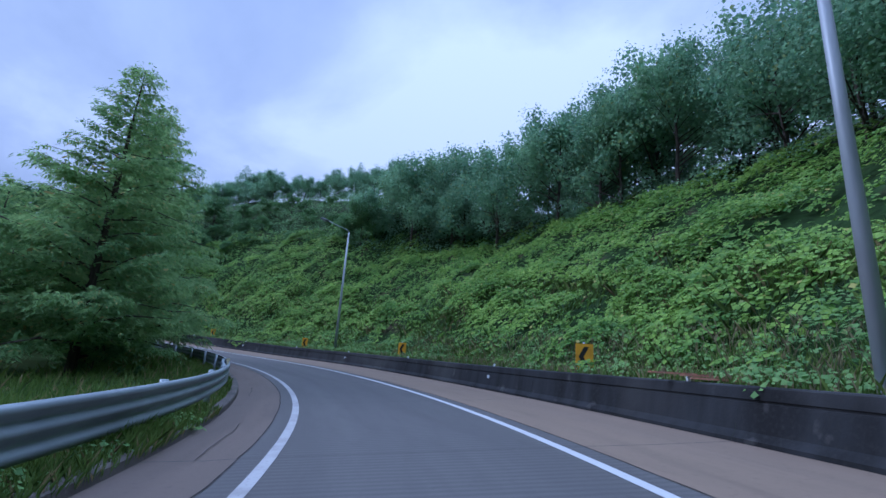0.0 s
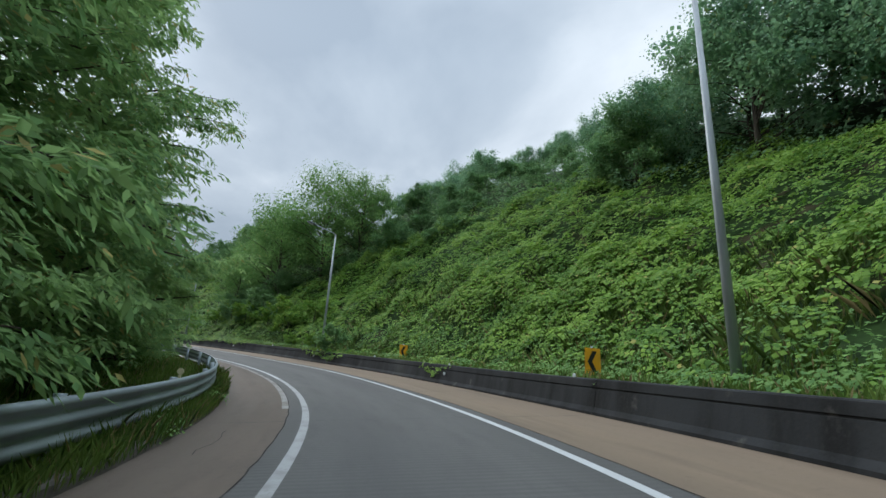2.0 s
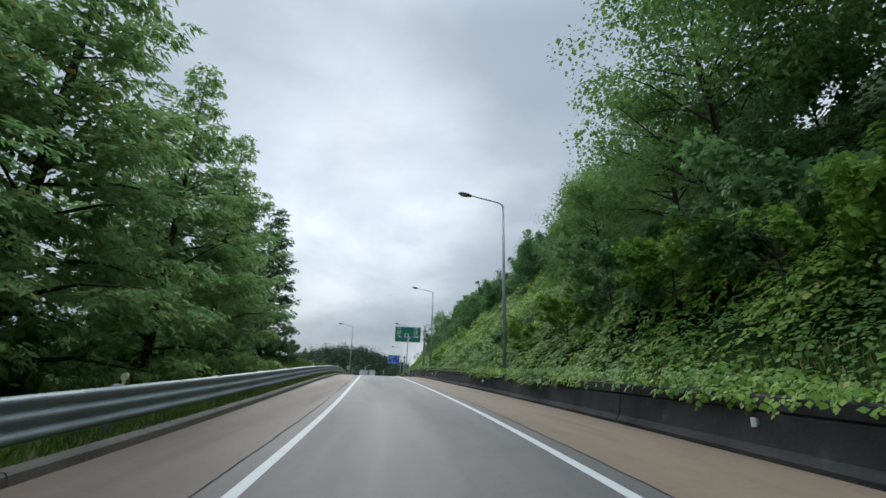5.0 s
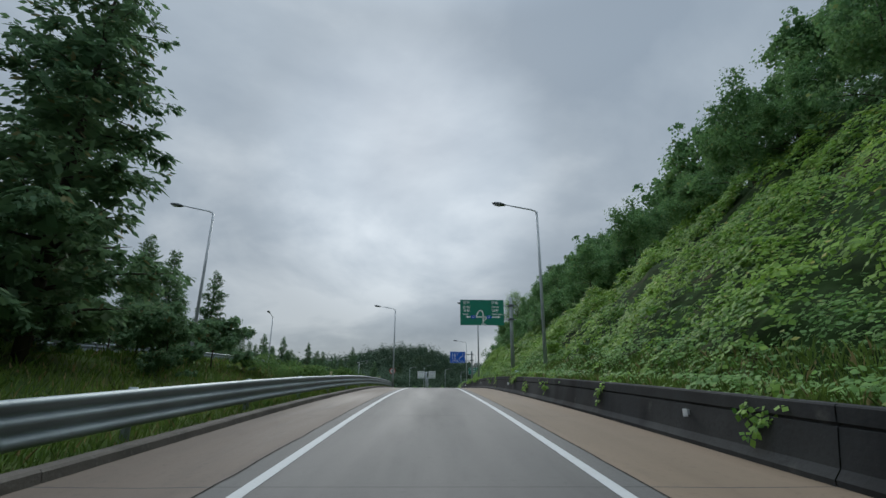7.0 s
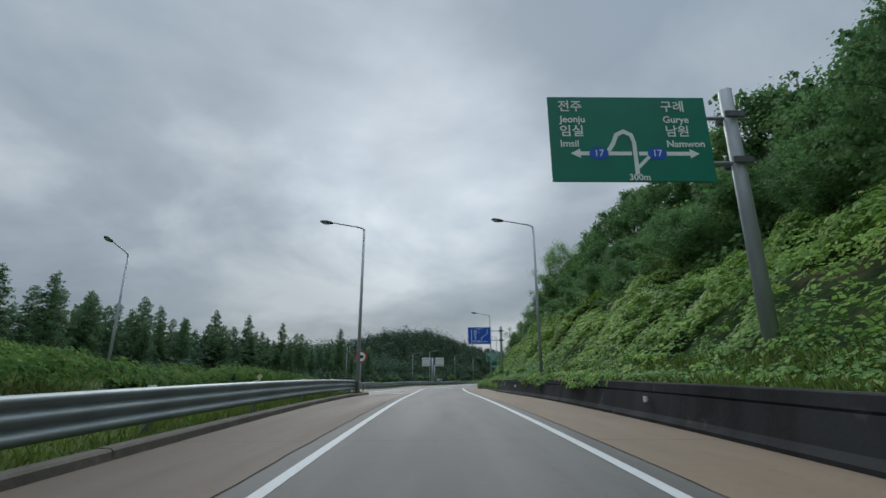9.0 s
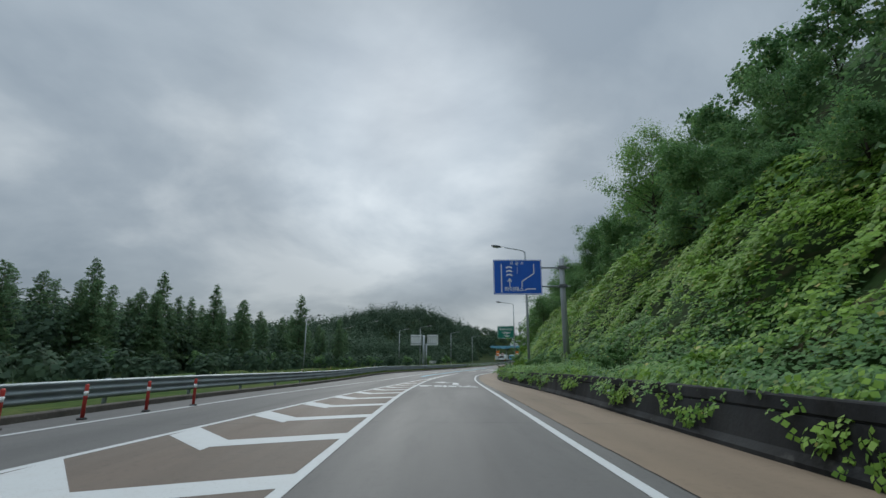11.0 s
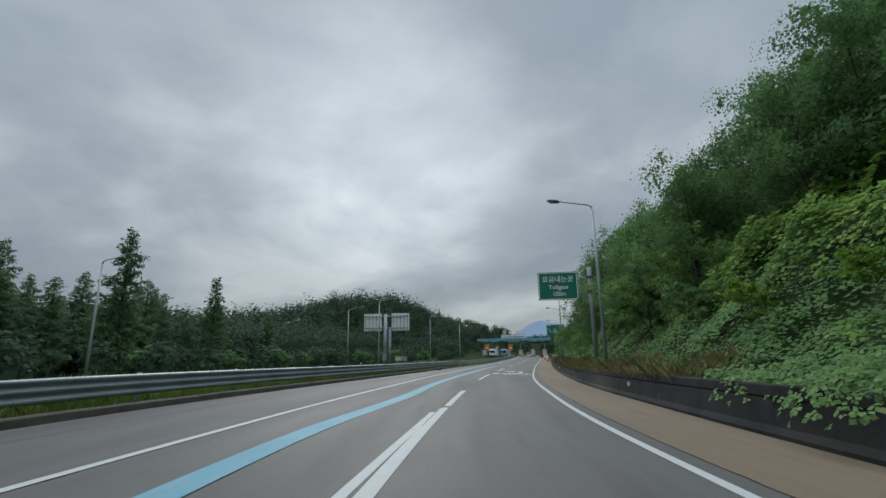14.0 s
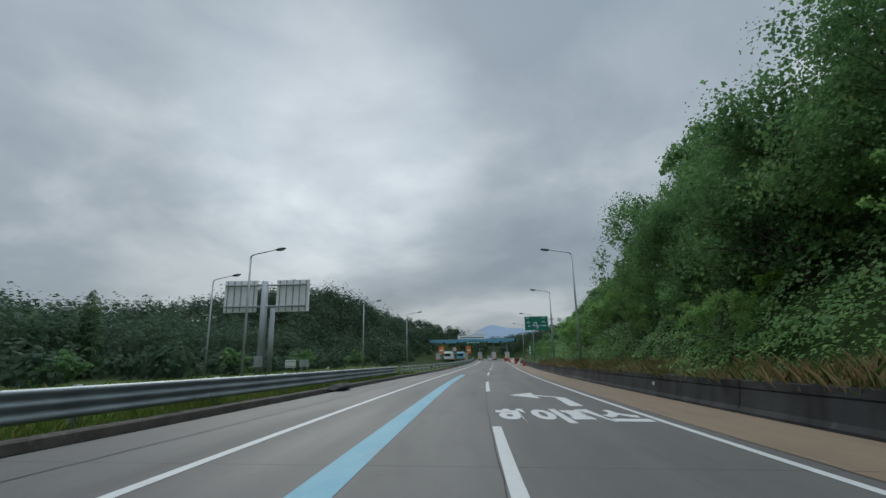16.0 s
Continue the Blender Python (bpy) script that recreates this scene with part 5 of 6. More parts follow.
# vines that spill over the wall
def spills():
    ps, ns, zs = [], [], []
    for s, width, drop in ((45.5, 1.2, 0.55), (57.5, 2.4, 0.5), (59.5, 2.0, 0.35), (103, 0.5, 0.5), (108, 0.4, 0.45), (112.6, 0.5, 0.5), (115.6, 0.6, 0.6), (118.4, 0.8, 0.35), (124.8, 0.5, 0.6), (127.6, 0.5, 0.4), (139, 3, 0.25), (144, 2, 0.3), (147, 2, 0.3), (157.5, 1.6, 0.75), (160.8, 1.2, 0.7), (164, 1.6, 0.6), (169, 2.4, 0.5), (174, 2.0, 0.7), (176.5, 1.5, 0.6), (180, 2.5, 0.55), (184, 2.0, 0.5), (188, 2.4, 0.6), (191.8, 1.2, 0.65), (196, 2.0, 0.4), (83, 6, 0.2), (90, 5, 0.2), (75, 4, 0.15)):
        n = int(110 * width * (0.5 + drop))
        x = np.random.normal(s, width * 0.4, n)
        u = np.random.rand(n)
        d = wall_line(x) + 0.35 - 0.45 * u + np.random.normal(0, 0.05, n)
        h = 0.95 - u * (drop + 0.15) * (1 - np.abs(x - s) / (width * 1.6)) + np.random.normal(0, 0.06, n)
        ps.append(at(x, d, h))
        a = np.radians(heading(x))
        ns.append(np.stack([-np.cos(a), -np.sin(a), 0.7 + 0 * a], 1) + np.random.normal(0, 0.35, (n, 3)))
        zs.append(np.random.uniform(0.10, 0.2, n))
    return np.concatenate(ps), np.concatenate(ns), np.concatenate(zs)


tagged(vine_leaves("kudzu_runners", *spills(), M_KUDZU), "kudzu runners hanging over the concrete wall", "vines", kind="stuff")


# ---------------------------------------------------------------- grass
def blades(name, s, d, h0, tall, mat, label, wide=0.012, bend=0.28):
    n = len(s)
    p = at(s, d, h0)
    lean = np.random.normal(0, bend, (n, 2)) * tall[:, None]
    a = np.random.rand(n) * math.tau
    side = np.stack([np.cos(a), np.sin(a), np.zeros(n)], 1) * wide * (0.6 + np.random.rand(n, 1))
    v = np.empty((n, 4, 3))
    v[:, 0] = p
    v[:, 1] = p + np.stack([lean[:, 0] * 0.35, lean[:, 1] * 0.35, tall * 0.55], 1) - side
    v[:, 2] = p + np.stack([lean[:, 0], lean[:, 1], tall], 1)
    v[:, 3] = v[:, 1] + side * 2
    return tagged(card_mesh(name, v, mat), label, "grass", kind="stuff")


def left_grass(n, s0, s1, u0, u1, tall, name, label, wide=0.012, mat=M_GRASS):
    s = np.random.uniform(s0, s1, n)
    u = u0 + (u1 - u0) * np.random.rand(n)
    d = np.where(s < 151, kerb_line(s), kerb_far(s)) - u
    return blades(name, s, d, left_h(s, d) - 0.02, tall * (0.45 + np.random.rand(n) ** 2 * (1 + 0.8 * np.clip(noise2(s * 0.6, d * 0.6, 12), 0, 1))), mat, label, wide)


left_grass(42000, 0, 150.5, 0.2, 1.3, 0.16, "verge_grass", "short green grass under the guard rail", 0.010)
left_grass(32000, 8, 122, 1.2, 6.0, 0.28, "verge_grass", "tall wild grass behind the guard rail", 0.014)
left_grass(34000, 88, 156, 1.2, 14.0, 0.26, "verge_grass", "rough green grass between the two ramps", 0.02)
left_grass(24000, 185, 262, 0.2, 1.5, 0.2, "verge_grass", "short green grass under the far guard rail")
left_grass(9000, 185, 262, 1.2, 8.0, 0.4, "verge_grass", "rough grass on the median", 0.03)
q = np.random.uniform(0, 78, 420)
q = q[(noise2(q * 0.35, q * 0, 51) > -0.15) & ((q < 10) | ((q > 29) & (q < 50)))]
e = kerb_line(q) - np.random.uniform(0.05, 1.0, len(q))
tagged(leaves("verge_weeds", *clumps(q, e, np.random.uniform(0.18, 0.42, len(q)), lambda a, b: left_h(a, b) + 0.04, 420, 0.04, 0.10, -0.3), M_ACACIA), "leafy weeds growing over the kerb under the guard rail", "weeds", kind="stuff")
left_grass(9000, 0, 10, -0.02, 0.8, 0.2, "verge_grass", "rank green grass overhanging the kerb", 0.007)
left_grass(14000, 28, 50, -0.05, 0.8, 0.24, "verge_grass", "rank green grass overhanging the kerb", 0.007)
s, d = scatter(26000, 0, 80, lambda q: wall_line(q) + 0.35, lambda q: wall_line(q) + 2.2)
blades("wall_grass", s, d, slope_h(s, d) - 0.05, 0.10 + 0.26 * np.random.rand(26000) ** 2, M_GRASS, "weeds and grass along the wall top", 0.016)
s, d = scatter(22000, 2, 62, lambda q: wall_line(q) + 1.6, lambda q: wall_line(q) + 8.5)
keep = noise2(s * 0.2, d * 0.3, 61) + 0.5 * noise2(s * 0.8, d * 0.8, 62) > -0.1
s, d = s[keep], d[keep]
blades("bank_grass", s, d, slope_h(s, d) + 0.8 * mound(s, d) - 0.55, 0.35 + 0.5 * np.random.rand(len(s)), M_GRASS, "rough grass between the vines on the bank", 0.014, 0.4)
s, d = scatter(9000, -10, 26, lambda q: wall_line(q) + 0.4, lambda q: wall_line(q) + 3.0)
blades("dry_grass", s, d, slope_h(s, d) - 0.05, 0.12 + 0.3 * np.random.rand(9000), M_STRAW, "pale dry grass along the wall top", 0.008)
s, d = scatter(34000, 95, 152, lambda q: wall_line(q) + 0.32, lambda q: wall_line(q) + 2.3)
blades("wall_grass", s, d, slope_h(s, d) - 0.05, 0.10 + 0.25 * np.random.rand(34000) ** 2, M_GRASS, "weeds and grass along the wall top", 0.012)
s, d = scatter(30000, 206, 285, lambda q: wall_line(q) + 0.05, lambda q: wall_line(q) + 1.9)
blades("dry_grass", s, d, slope_h(s, d) - 0.1, 0.1 + (0.36 + 0.34 * noise2(s * 0.5, d * 0.6, 31)) * np.random.rand(30000), M_DRYGRASS, "tall brown grass along the wall top", 0.0035, 0.42)


# ---------------------------------------------------------------- trees
def trunk_mesh(height, radius, limbs, reach, seed, start=0.35, rise=0.55):
    rnd = random.Random(seed)
    bm = bmesh.new()
    pts = [Vector((rnd.uniform(-1, 1) * 0.03 * height * k / 5, rnd.uniform(-1, 1) * 0.03 * height * k / 5, height * k / 5)) for k in range(6)]
    pts[0] = Vector((0, 0, -0.5))
    tube(bm, pts, [radius * (1 - 0.16 * k) for k in range(6)], 8)
    ends = []
    for i in range(limbs):
        f = start + (0.95 - start) * (i + rnd.random()) / limbs
        k = min(int(f * 5), 4)
        p = pts[k].lerp(pts[k + 1], f * 5 - k)
        a = rnd.uniform(0, math.tau)
        ln = reach * (1.15 - 0.75 * f) * rnd.uniform(0.7, 1.15)
        e = p + Vector((math.cos(a) * ln, math.sin(a) * ln, ln * rise * rnd.uniform(0.5, 1.3)))
        m = p.lerp(e, 0.5) + Vector((0, 0, ln * 0.08))
        tube(bm, [p, m, e], [radius * 0.42 * (1.1 - f), radius * 0.25 * (1.1 - f), 0.012], 4, False)
        ends.append((p, m, e))
    me = bpy.data.meshes.new("trunk")
    bm.to_mesh(me)
    bm.free()
    me.materials.append(M_BARK)
    return me, ends


TOPS = {}  # height of each model's crown


def broad_tree(height, reach, n, seed, mat, leaf, name, label, limbs=16, open_=0.0):
    rng = np.random.RandomState(seed)
    np.random.seed(seed)
    trunk, ends = trunk_mesh(height * 0.86, 0.016 * height, limbs, reach, seed, 0.10)
    cs, rs = [], []
    for p, m, e in ends:
        for f in (0.6, 0.85, 1.05):
            c = np.array(p.lerp(e, f)) + rng.normal(0, 0.05 * height, 3)
            cs.append(c)
            rs.append(height * rng.uniform(0.065, 0.14) * (1 - 0.35 * open_))
    for _ in range(int(6 * (1 - open_))):
        cs.append(np.array([rng.normal(0, reach * 0.3), rng.normal(0, reach * 0.3), height * rng.uniform(0.5, 0.95)]))
        rs.append(height * 0.13)
    cs, rs = np.array(cs), np.array(rs)
    w = rs**2
    k = rng.choice(len(cs), n, p=w / w.sum())
    v = rng.normal(0, 1, (n, 3))
    v /= np.linalg.norm(v, axis=1, keepdims=True)
    rad = rs[k] * rng.uniform(0.55, 1.12, n)
    p = cs[k] + v * rad[:, None] * np.array([1.15, 1.15, 0.8])
    p[:, 2] = np.maximum(p[:, 2], 0.05 * height)
    nrm = v * 0.7 + np.array([0, 0, 0.75]) + rng.normal(0, 0.4, (n, 3))
    sizes = rng.uniform(0.7, 1.35, n) * leaf
    # larger leaves fill the inside of each clump
    m = int(n * 0.38 * (1 - 0.75 * open_))
    ki = rng.choice(len(cs), m, p=w / w.sum())
    p = np.concatenate([p, cs[ki] + rng.normal(0, 0.3, (m, 3)) * rs[ki][:, None]])
    nrm = np.concatenate([nrm, rng.normal(0, 1, (m, 3))])
    sizes = np.concatenate([sizes, rng.uniform(1.5, 2.3, m) * leaf])
    crown = leaves("crown", p, nrm, sizes, mat, 0.8, 0.12, "mesh")
    root = thing(name, Matrix(), label, "tree")
    TOPS[root.name] = float(np.percentile(p[:, 2], 98.5))
    for nm, mesh in (("trunk", trunk), ("crown", crown)):
        o = new(nm, mesh)
        o.parent = root
    return root


def conifer(height, reach, n, seed, name, label, leaf=0.34, slim=0.2, count=90, mat=None):
    """Feathery cone: long boughs, each hung with flat plumes of narrow sprays."""
    rng = np.random.RandomState(seed)
    np.random.seed(seed)
    bm = bmesh.new()
    tube(bm, [(0, 0, -0.5), (0, 0, height * 0.5), (0, 0, height * 0.98)], [0.015 * height, 0.009 * height, 0.012], 8)
    starts, ends = [], []
    for i in range(count):
        f = 0.05 + 0.94 * (i / count) ** 0.9
        prof = (1 - f) ** 0.7 * (0.6 + 0.4 * min(1, f / 0.2))
        ln = reach * prof * rng.uniform(0.55, 1.25) + 0.15
        a = i * 2.4 + rng.uniform(-0.5, 0.5)
        p = np.array([0, 0, height * f])
        e = p + np.array([math.cos(a) * ln, math.sin(a) * ln, ln * rng.uniform(-0.05, 0.45)])
        if i % 2 == 0:
            tube(bm, [Vector(p), Vector((p + e) / 2 + np.array([0, 0, 0.06 * ln])), Vector(e)], [0.005 * height * (1.1 - f), 0.003 * height * (1.1 - f), 0.006], 4)
        starts.append(p)
        ends.append(e)
    trunk = bpy.data.meshes.new("trunk")
    bm.to_mesh(trunk)
    bm.free()
    trunk.materials.append(M_BARK)
    starts, ends = np.array(starts), np.array(ends)
    ln = np.linalg.norm(ends - starts, axis=1)
    # plumes: side twigs along each bough
    twigs = max(count * 14, n // 15)
    kb = rng.choice(count, twigs, p=(ln + 0.5) / (ln + 0.5).sum())
    fb = rng.uniform(0.15, 1.0, twigs) ** 0.75
    way = (ends - starts)[kb] / ln[kb][:, None]
    side = np.cross(way, [0, 0, 1.0])
    root_p = starts[kb] + (ends - starts)[kb] * fb[:, None]
    tw = way * rng.uniform(0.5, 1.0, (twigs, 1)) + side * (rng.choice([-1, 1], twigs) * rng.uniform(0.3, 1.0, twigs))[:, None] + np.array([0, 0, 1.0]) * rng.normal(-0.16, 0.16, (twigs, 1))
    tw /= np.linalg.norm(tw, axis=1, keepdims=True)
    tl = np.clip(0.32 * ln[kb] * (1.15 - 0.6 * fb), 0.25, 1.25) * rng.uniform(0.6, 1.3, twigs)
    k = rng.choice(twigs, n, p=tl / tl.sum())
    f = rng.uniform(0.0, 1.0, n)
    p = root_p[k] + tw[k] * (tl[k] * f)[:, None] - np.array([0, 0, 1.0]) * (0.22 * tl[k] * f**2)[:, None] + rng.normal(0, 0.035, (n, 3))
    s2 = np.cross(tw[k], [0, 0, 1.0])
    t = tw[k] * 0.7 + s2 * (rng.choice([-1, 1], n) * rng.uniform(0.4, 1.1, n))[:, None] + np.array([0, 0, -0.22]) + rng.normal(0, 0.18, (n, 3))
    t /= np.linalg.norm(t, axis=1, keepdims=True)
    b = np.cross(t, rng.normal(0, 0.45, (n, 3)) + np.array([0, 0, 1.0]))
    b /= np.linalg.norm(b, axis=1, keepdims=True)
    sz = (leaf * rng.uniform(0.6, 1.4, n))[:, None]
    v = np.empty((n, 4, 3))
    v[:, 0] = p
    v[:, 1] = p + t * sz * 0.45 - b * sz * slim - np.array([0, 0, 0.015])
    v[:, 2] = p + t * sz - np.array([0, 0, 0.04])
    v[:, 3] = p + t * sz * 0.45 + b * sz * slim - np.array([0, 0, 0.015])
    # broad inner sprays close to the stem
    m = n // 8
    ki, fi = rng.choice(count, m, p=(ln + 0.5) / (ln + 0.5).sum()), rng.uniform(0.1, 0.75, m)
    c = starts[ki] + (ends - starts)[ki] * fi[:, None] + rng.normal(0, 0.16, (m, 3))
    a, b = rng.normal(0, 1, (m, 3)) * [1, 1, 0.5], rng.normal(0, 1, (m, 3)) * [1, 1, 0.7]
    a /= np.linalg.norm(a, axis=1, keepdims=True)
    b /= np.linalg.norm(b, axis=1, keepdims=True)
    w = (rng.uniform(0.2, 0.36, m) * (0.35 + 0.65 * np.clip(ln[ki] / reach, 0, 1)) * (0.55 if leaf < 0.2 else 1.0))[:, None]
    v = np.concatenate([v, np.stack([c - a * w, c - b * w * 0.6, c + a * w, c + b * w * 0.6], 1)])
    crown = card_mesh("crown", v, mat or M_SEQUOIA, "mesh")
    root = thing(name, Matrix(), label, "tree")
    for nm, mesh in (("trunk", trunk), ("crown", crown)):
        o = new(nm, mesh)
        o.parent = root
    return root


def tree_at(src, used, s, d, h, size, turn, squash=1.0):
    m = spot(s, d, h, turn) @ Matrix.Diagonal((size * squash, size * squash, size, 1))
    if src.name not in used:
        used.add(src.name)
        src.matrix_basis = m
        return src
    return copy_thing(src, m)


used = set()
conifers = [conifer(12, 3.9, 46000, 11 + k, "redwood_tree", "feathery conical dawn redwood behind the guard rail", 0.15, 0.15, 130) for k in range(2)]
mid_conifers = [conifer(12, 3.8, 32000, 15 + k, "redwood_tree", "tall feathery dawn redwood in the row behind the guard rail", 0.19, 0.17, 130) for k in range(2)]
back_conifers = [conifer(12, 3.8, 8500, 17 + k, "redwood_tree", "dawn redwood in the back row behind the guard rail", 0.34, 0.17, 110) for k in range(2)]
far_conifers = [conifer(12, 3.3, 15000, 13 + k, "redwood_tree", "conical dawn redwood beyond the verge in a darker, shade-toned needle colour", 0.24, 0.22, 150, M_SHADENEEDLE) for k in range(2)]
front_row = ((14.5, -10.2, 0.40, 0), (19.8, -7.6, 0.98, 40), (25.0, -7.4, 1.03, 100), (17.5, -12.5, 0.46, 200), (30.4, -6.9, 1.17, 150), (34.8, -7.2, 1.1, 220), (39.5, -6.9, 1.15, 300), (45, -7.2, 0.85, 20), (50.5, -7.0, 0.66, 90), (56, -7.3, 0.68, 160), (60.5, -7.0, 0.64, 250),
             (65, -7.4, 0.62, 330), (69.5, -8.0, 0.95, 35), (74, -7.4, 0.68, 75), (77.5, -7.4, 1.03, 130), (83.0, -7.3, 0.92, 260), (89, -7.8, 0.96, 310), (96, -10.0, 0.95, 10), (108.6, -10.2, 1.14, 130))
back_row = ((104, -12.0, 1.05, 10), (112.5, -14.5, 1.1, 220), (22, -11, 0.58, 15), (28, -11.5, 0.45, 55), (41, -12, 0.72, 115), (54, -12, 0.85, 210), (66.5, -10.4, 1.13, 280), (78, -11.2, 1.0, 320), (90, -13, 1.0, 65), (35, -13, 0.5, 12), (48, -13, 0.8, 190), (60, -13, 0.9, 77), (72, -13, 0.95, 5), (101, -16.5, 1.1, 165))
for s, d, size, turn in front_row + back_row:
    # trees beyond station 92 take the darker, shade-toned needles
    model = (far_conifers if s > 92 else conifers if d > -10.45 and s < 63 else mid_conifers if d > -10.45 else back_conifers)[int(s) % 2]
    tree = tree_at(model, used, s, d, float(left_h(s, d)), size, turn)
    wide = size if s < 36 else max(0.86 * size, 0.8)
    tree.matrix_basis = spot(s, d, float(left_h(s, d)), turn) @ Matrix.Diagonal((wide, wide, size, 1))
clump = ((141.5, -27.3, 14.8), (142.6, -23.2, 11.0), (139.0, -28.6, 12.6), (129, -21.5, 10.4), (124, -24, 11.5), (120.5, -19.5, 9.5), (134.8, -25.0, 11.3), (126, -25.5, 12), (127.5, -19.8, 8.6), (131, -27, 11.5), (123, -27, 12.5), (130, -29, 15), (124, -31, 14.5), (131, -34, 14), (151, -32, 12))
far_line = ((229.9, -32.5, 12.2), (234.7, -27, 9.9), (238, -36, 9.0), (222, -38, 12), (219, -41, 12.3), (213.7, -45.4, 13.2), (208, -47, 12), (203, -44, 12.4), (198, -48, 12), (193, -46, 11.5), (188, -50, 12.5), (182, -49, 11.5), (176, -47, 12.0), (226, -46, 10.5), (216, -52, 12.5), (206, -53, 12.5), (196, -54, 12), (245, -44, 9.5), (170, -44, 11.5), (164, -46, 12), (158, -43, 11), (186, -43, 11), (192, -41, 11.2), (200, -40, 11), (208, -40, 10.5), (216, -37, 10), (252, -40, 9), (180, -42, 11.2), (174, -41, 10.8), (167, -39, 10.5))
for s, d, top in clump + far_line:
    g = float(left_h(s, d)) - 0.4
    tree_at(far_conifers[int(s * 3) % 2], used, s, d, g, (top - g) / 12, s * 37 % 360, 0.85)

for k in range(62):
    s, d = 160 + 1.75 * k + random.Random(k).uniform(-1, 1), -40 - 16 * random.Random(k + 99).random()
    g = float(left_h(s, d)) - 0.4
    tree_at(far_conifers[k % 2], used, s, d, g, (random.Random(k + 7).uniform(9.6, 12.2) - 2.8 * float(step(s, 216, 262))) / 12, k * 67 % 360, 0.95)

broads = [broad_tree(8, 3.1, 6500, 21 + k, M_BROAD, 0.16, "broadleaf_tree", "dark green broadleaf tree on the bank", 22) for k in range(4)]
bright_broads = [broad_tree(8, 3.0, 8500, 61 + k, M_BRIGHTBROAD, 0.125, "bright_broadleaf_tree", "tall blue-green broadleaf tree in the dense wood above the vines", 26) for k in range(3)]
near_broads = [broad_tree(8, 3.2, 11000, 41 + k, M_BROAD, 0.105, "broadleaf_tree", "fine-leaved green tree close above the wall", 30) for k in range(2)]
hidden = [broad_tree(8, 3.1, 2600, 25 + k, M_BROAD, 0.24, "broadleaf_tree", "dark green broadleaf tree high on the bank", 14) for k in range(2)]
locusts = [broad_tree(12, 4.4, 15000, 31 + k, M_ACACIA, 0.13, "locust_tree", "airy locust tree with fine leaves against the sky", 38, 0.5) for k in range(2)]
rng = random.Random(5)
# height of the wood's edge over the bank
wood_top = knots((-14, 8.2), (14, 8.2), (20, 9.4), (25, 10.8), (30, 9.9), (38, 10.8), (43, 9.9), (46, 6.9), (49, 3.7), (53, 2.4), (61, 2.4), (64, 3.1), (67, 4.4), (70, 5.6), (74, 6.6), (86, 6.3), (92, 6.3), (110, 7.9), (140, 8.7), (150, 7.8), (160, 6.8), (172, 6.3), (178, 5.9), (186, 6.2), (191, 5.5), (196, 5.9), (203, 5.0), (209, 6.5), (214, 7.7), (222, 8.2), (230, 7.7), (236, 8.6), (244, 9.5), (250, 9.9), (256, 7.7), (262, 6.5), (300, 5.2), (372, 5.2))


def woods(s0, s1, pace, off, rows, kinds, grow=1.0):
    """Rows of trees up the bank behind the vines; kinds: one list of models for each row."""
    s = s0
    while s < s1:
        for r in range(rows):
            q = s + rng.uniform(-1, 1) * pace * 0.45
            d = float(vine_top(q)) + off + r * 3.7 + rng.uniform(-0.9, 0.9)
            tall = float(wood_top(q)) * grow * rng.uniform(0.76, 1.04) * (1.0 if r == 0 else 0.92)
            model = rng.choice(kinds[min(r, len(kinds) - 1)])
            size = (tall + 0.8) / TOPS[model.name]
            tree_at(model, used, q, d, float(slope_h(q, d)) - 0.8, size, rng.uniform(0, 360), min(1.35, rng.uniform(0.85, 1.1) * (0.85 / size if size < 0.8 else 1.0)))
        s += pace


woods(-14, 47, 3.3, 0.9, 3, [bright_broads, bright_broads, hidden])
woods(47, 73, 3.0, 0.5, 3, [broads, broads, hidden])
woods(73, 100, 3.8, 2.2, 3, [broads, broads, hidden])
woods(100, 160, 3.8, 0.8, 3, [broads, broads, hidden])
woods(160, 198, 3.8, 1.2, 3, [broads, broads, hidden])
woods(198, 217, 3.6, 1.6, 3, [near_broads, broads, hidden])
woods(217, 252, 3.4, 3.4, 3, [near_broads, near_broads, broads])
woods(252, 372, 5.0, 4.5, 2, [broads, hidden])
# far rows on the brow of the bank
for s in np.arange(52, 92, 3.0):
    for u in (35.0, 40.5):
        q, u = s + rng.uniform(-1, 1), u + rng.uniform(-1.2, 1.2)
        d = float(wall_line(q)) + u
        tall = float(np.interp(q, (52, 56, 60, 70, 76, 82, 92), (6.6, 6.0, 4.8, 4.0, 4.6, 5.5, 5.5))) * rng.uniform(0.88, 1.12)
        model = rng.choice(bright_broads)
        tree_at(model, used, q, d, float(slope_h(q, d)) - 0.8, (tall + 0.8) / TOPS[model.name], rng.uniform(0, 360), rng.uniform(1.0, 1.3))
for s, d, tall, turn in ((82.7, 12.0, 13.0, 30), (77.0, 14.2, 12.6, 240), (86.5, 13.0, 9.2, 77), (74.5, 17.5, 9.5, 150), (90.5, 11.0, 8, 141), (186.5, 16.6, 7.8, 200), (97, 15, 7, 10)):
    model = locusts[int(turn) % 2]
    tree_at(model, used, s, d, float(slope_h(s, d)) - 0.3, tall / TOPS[model.name], turn)


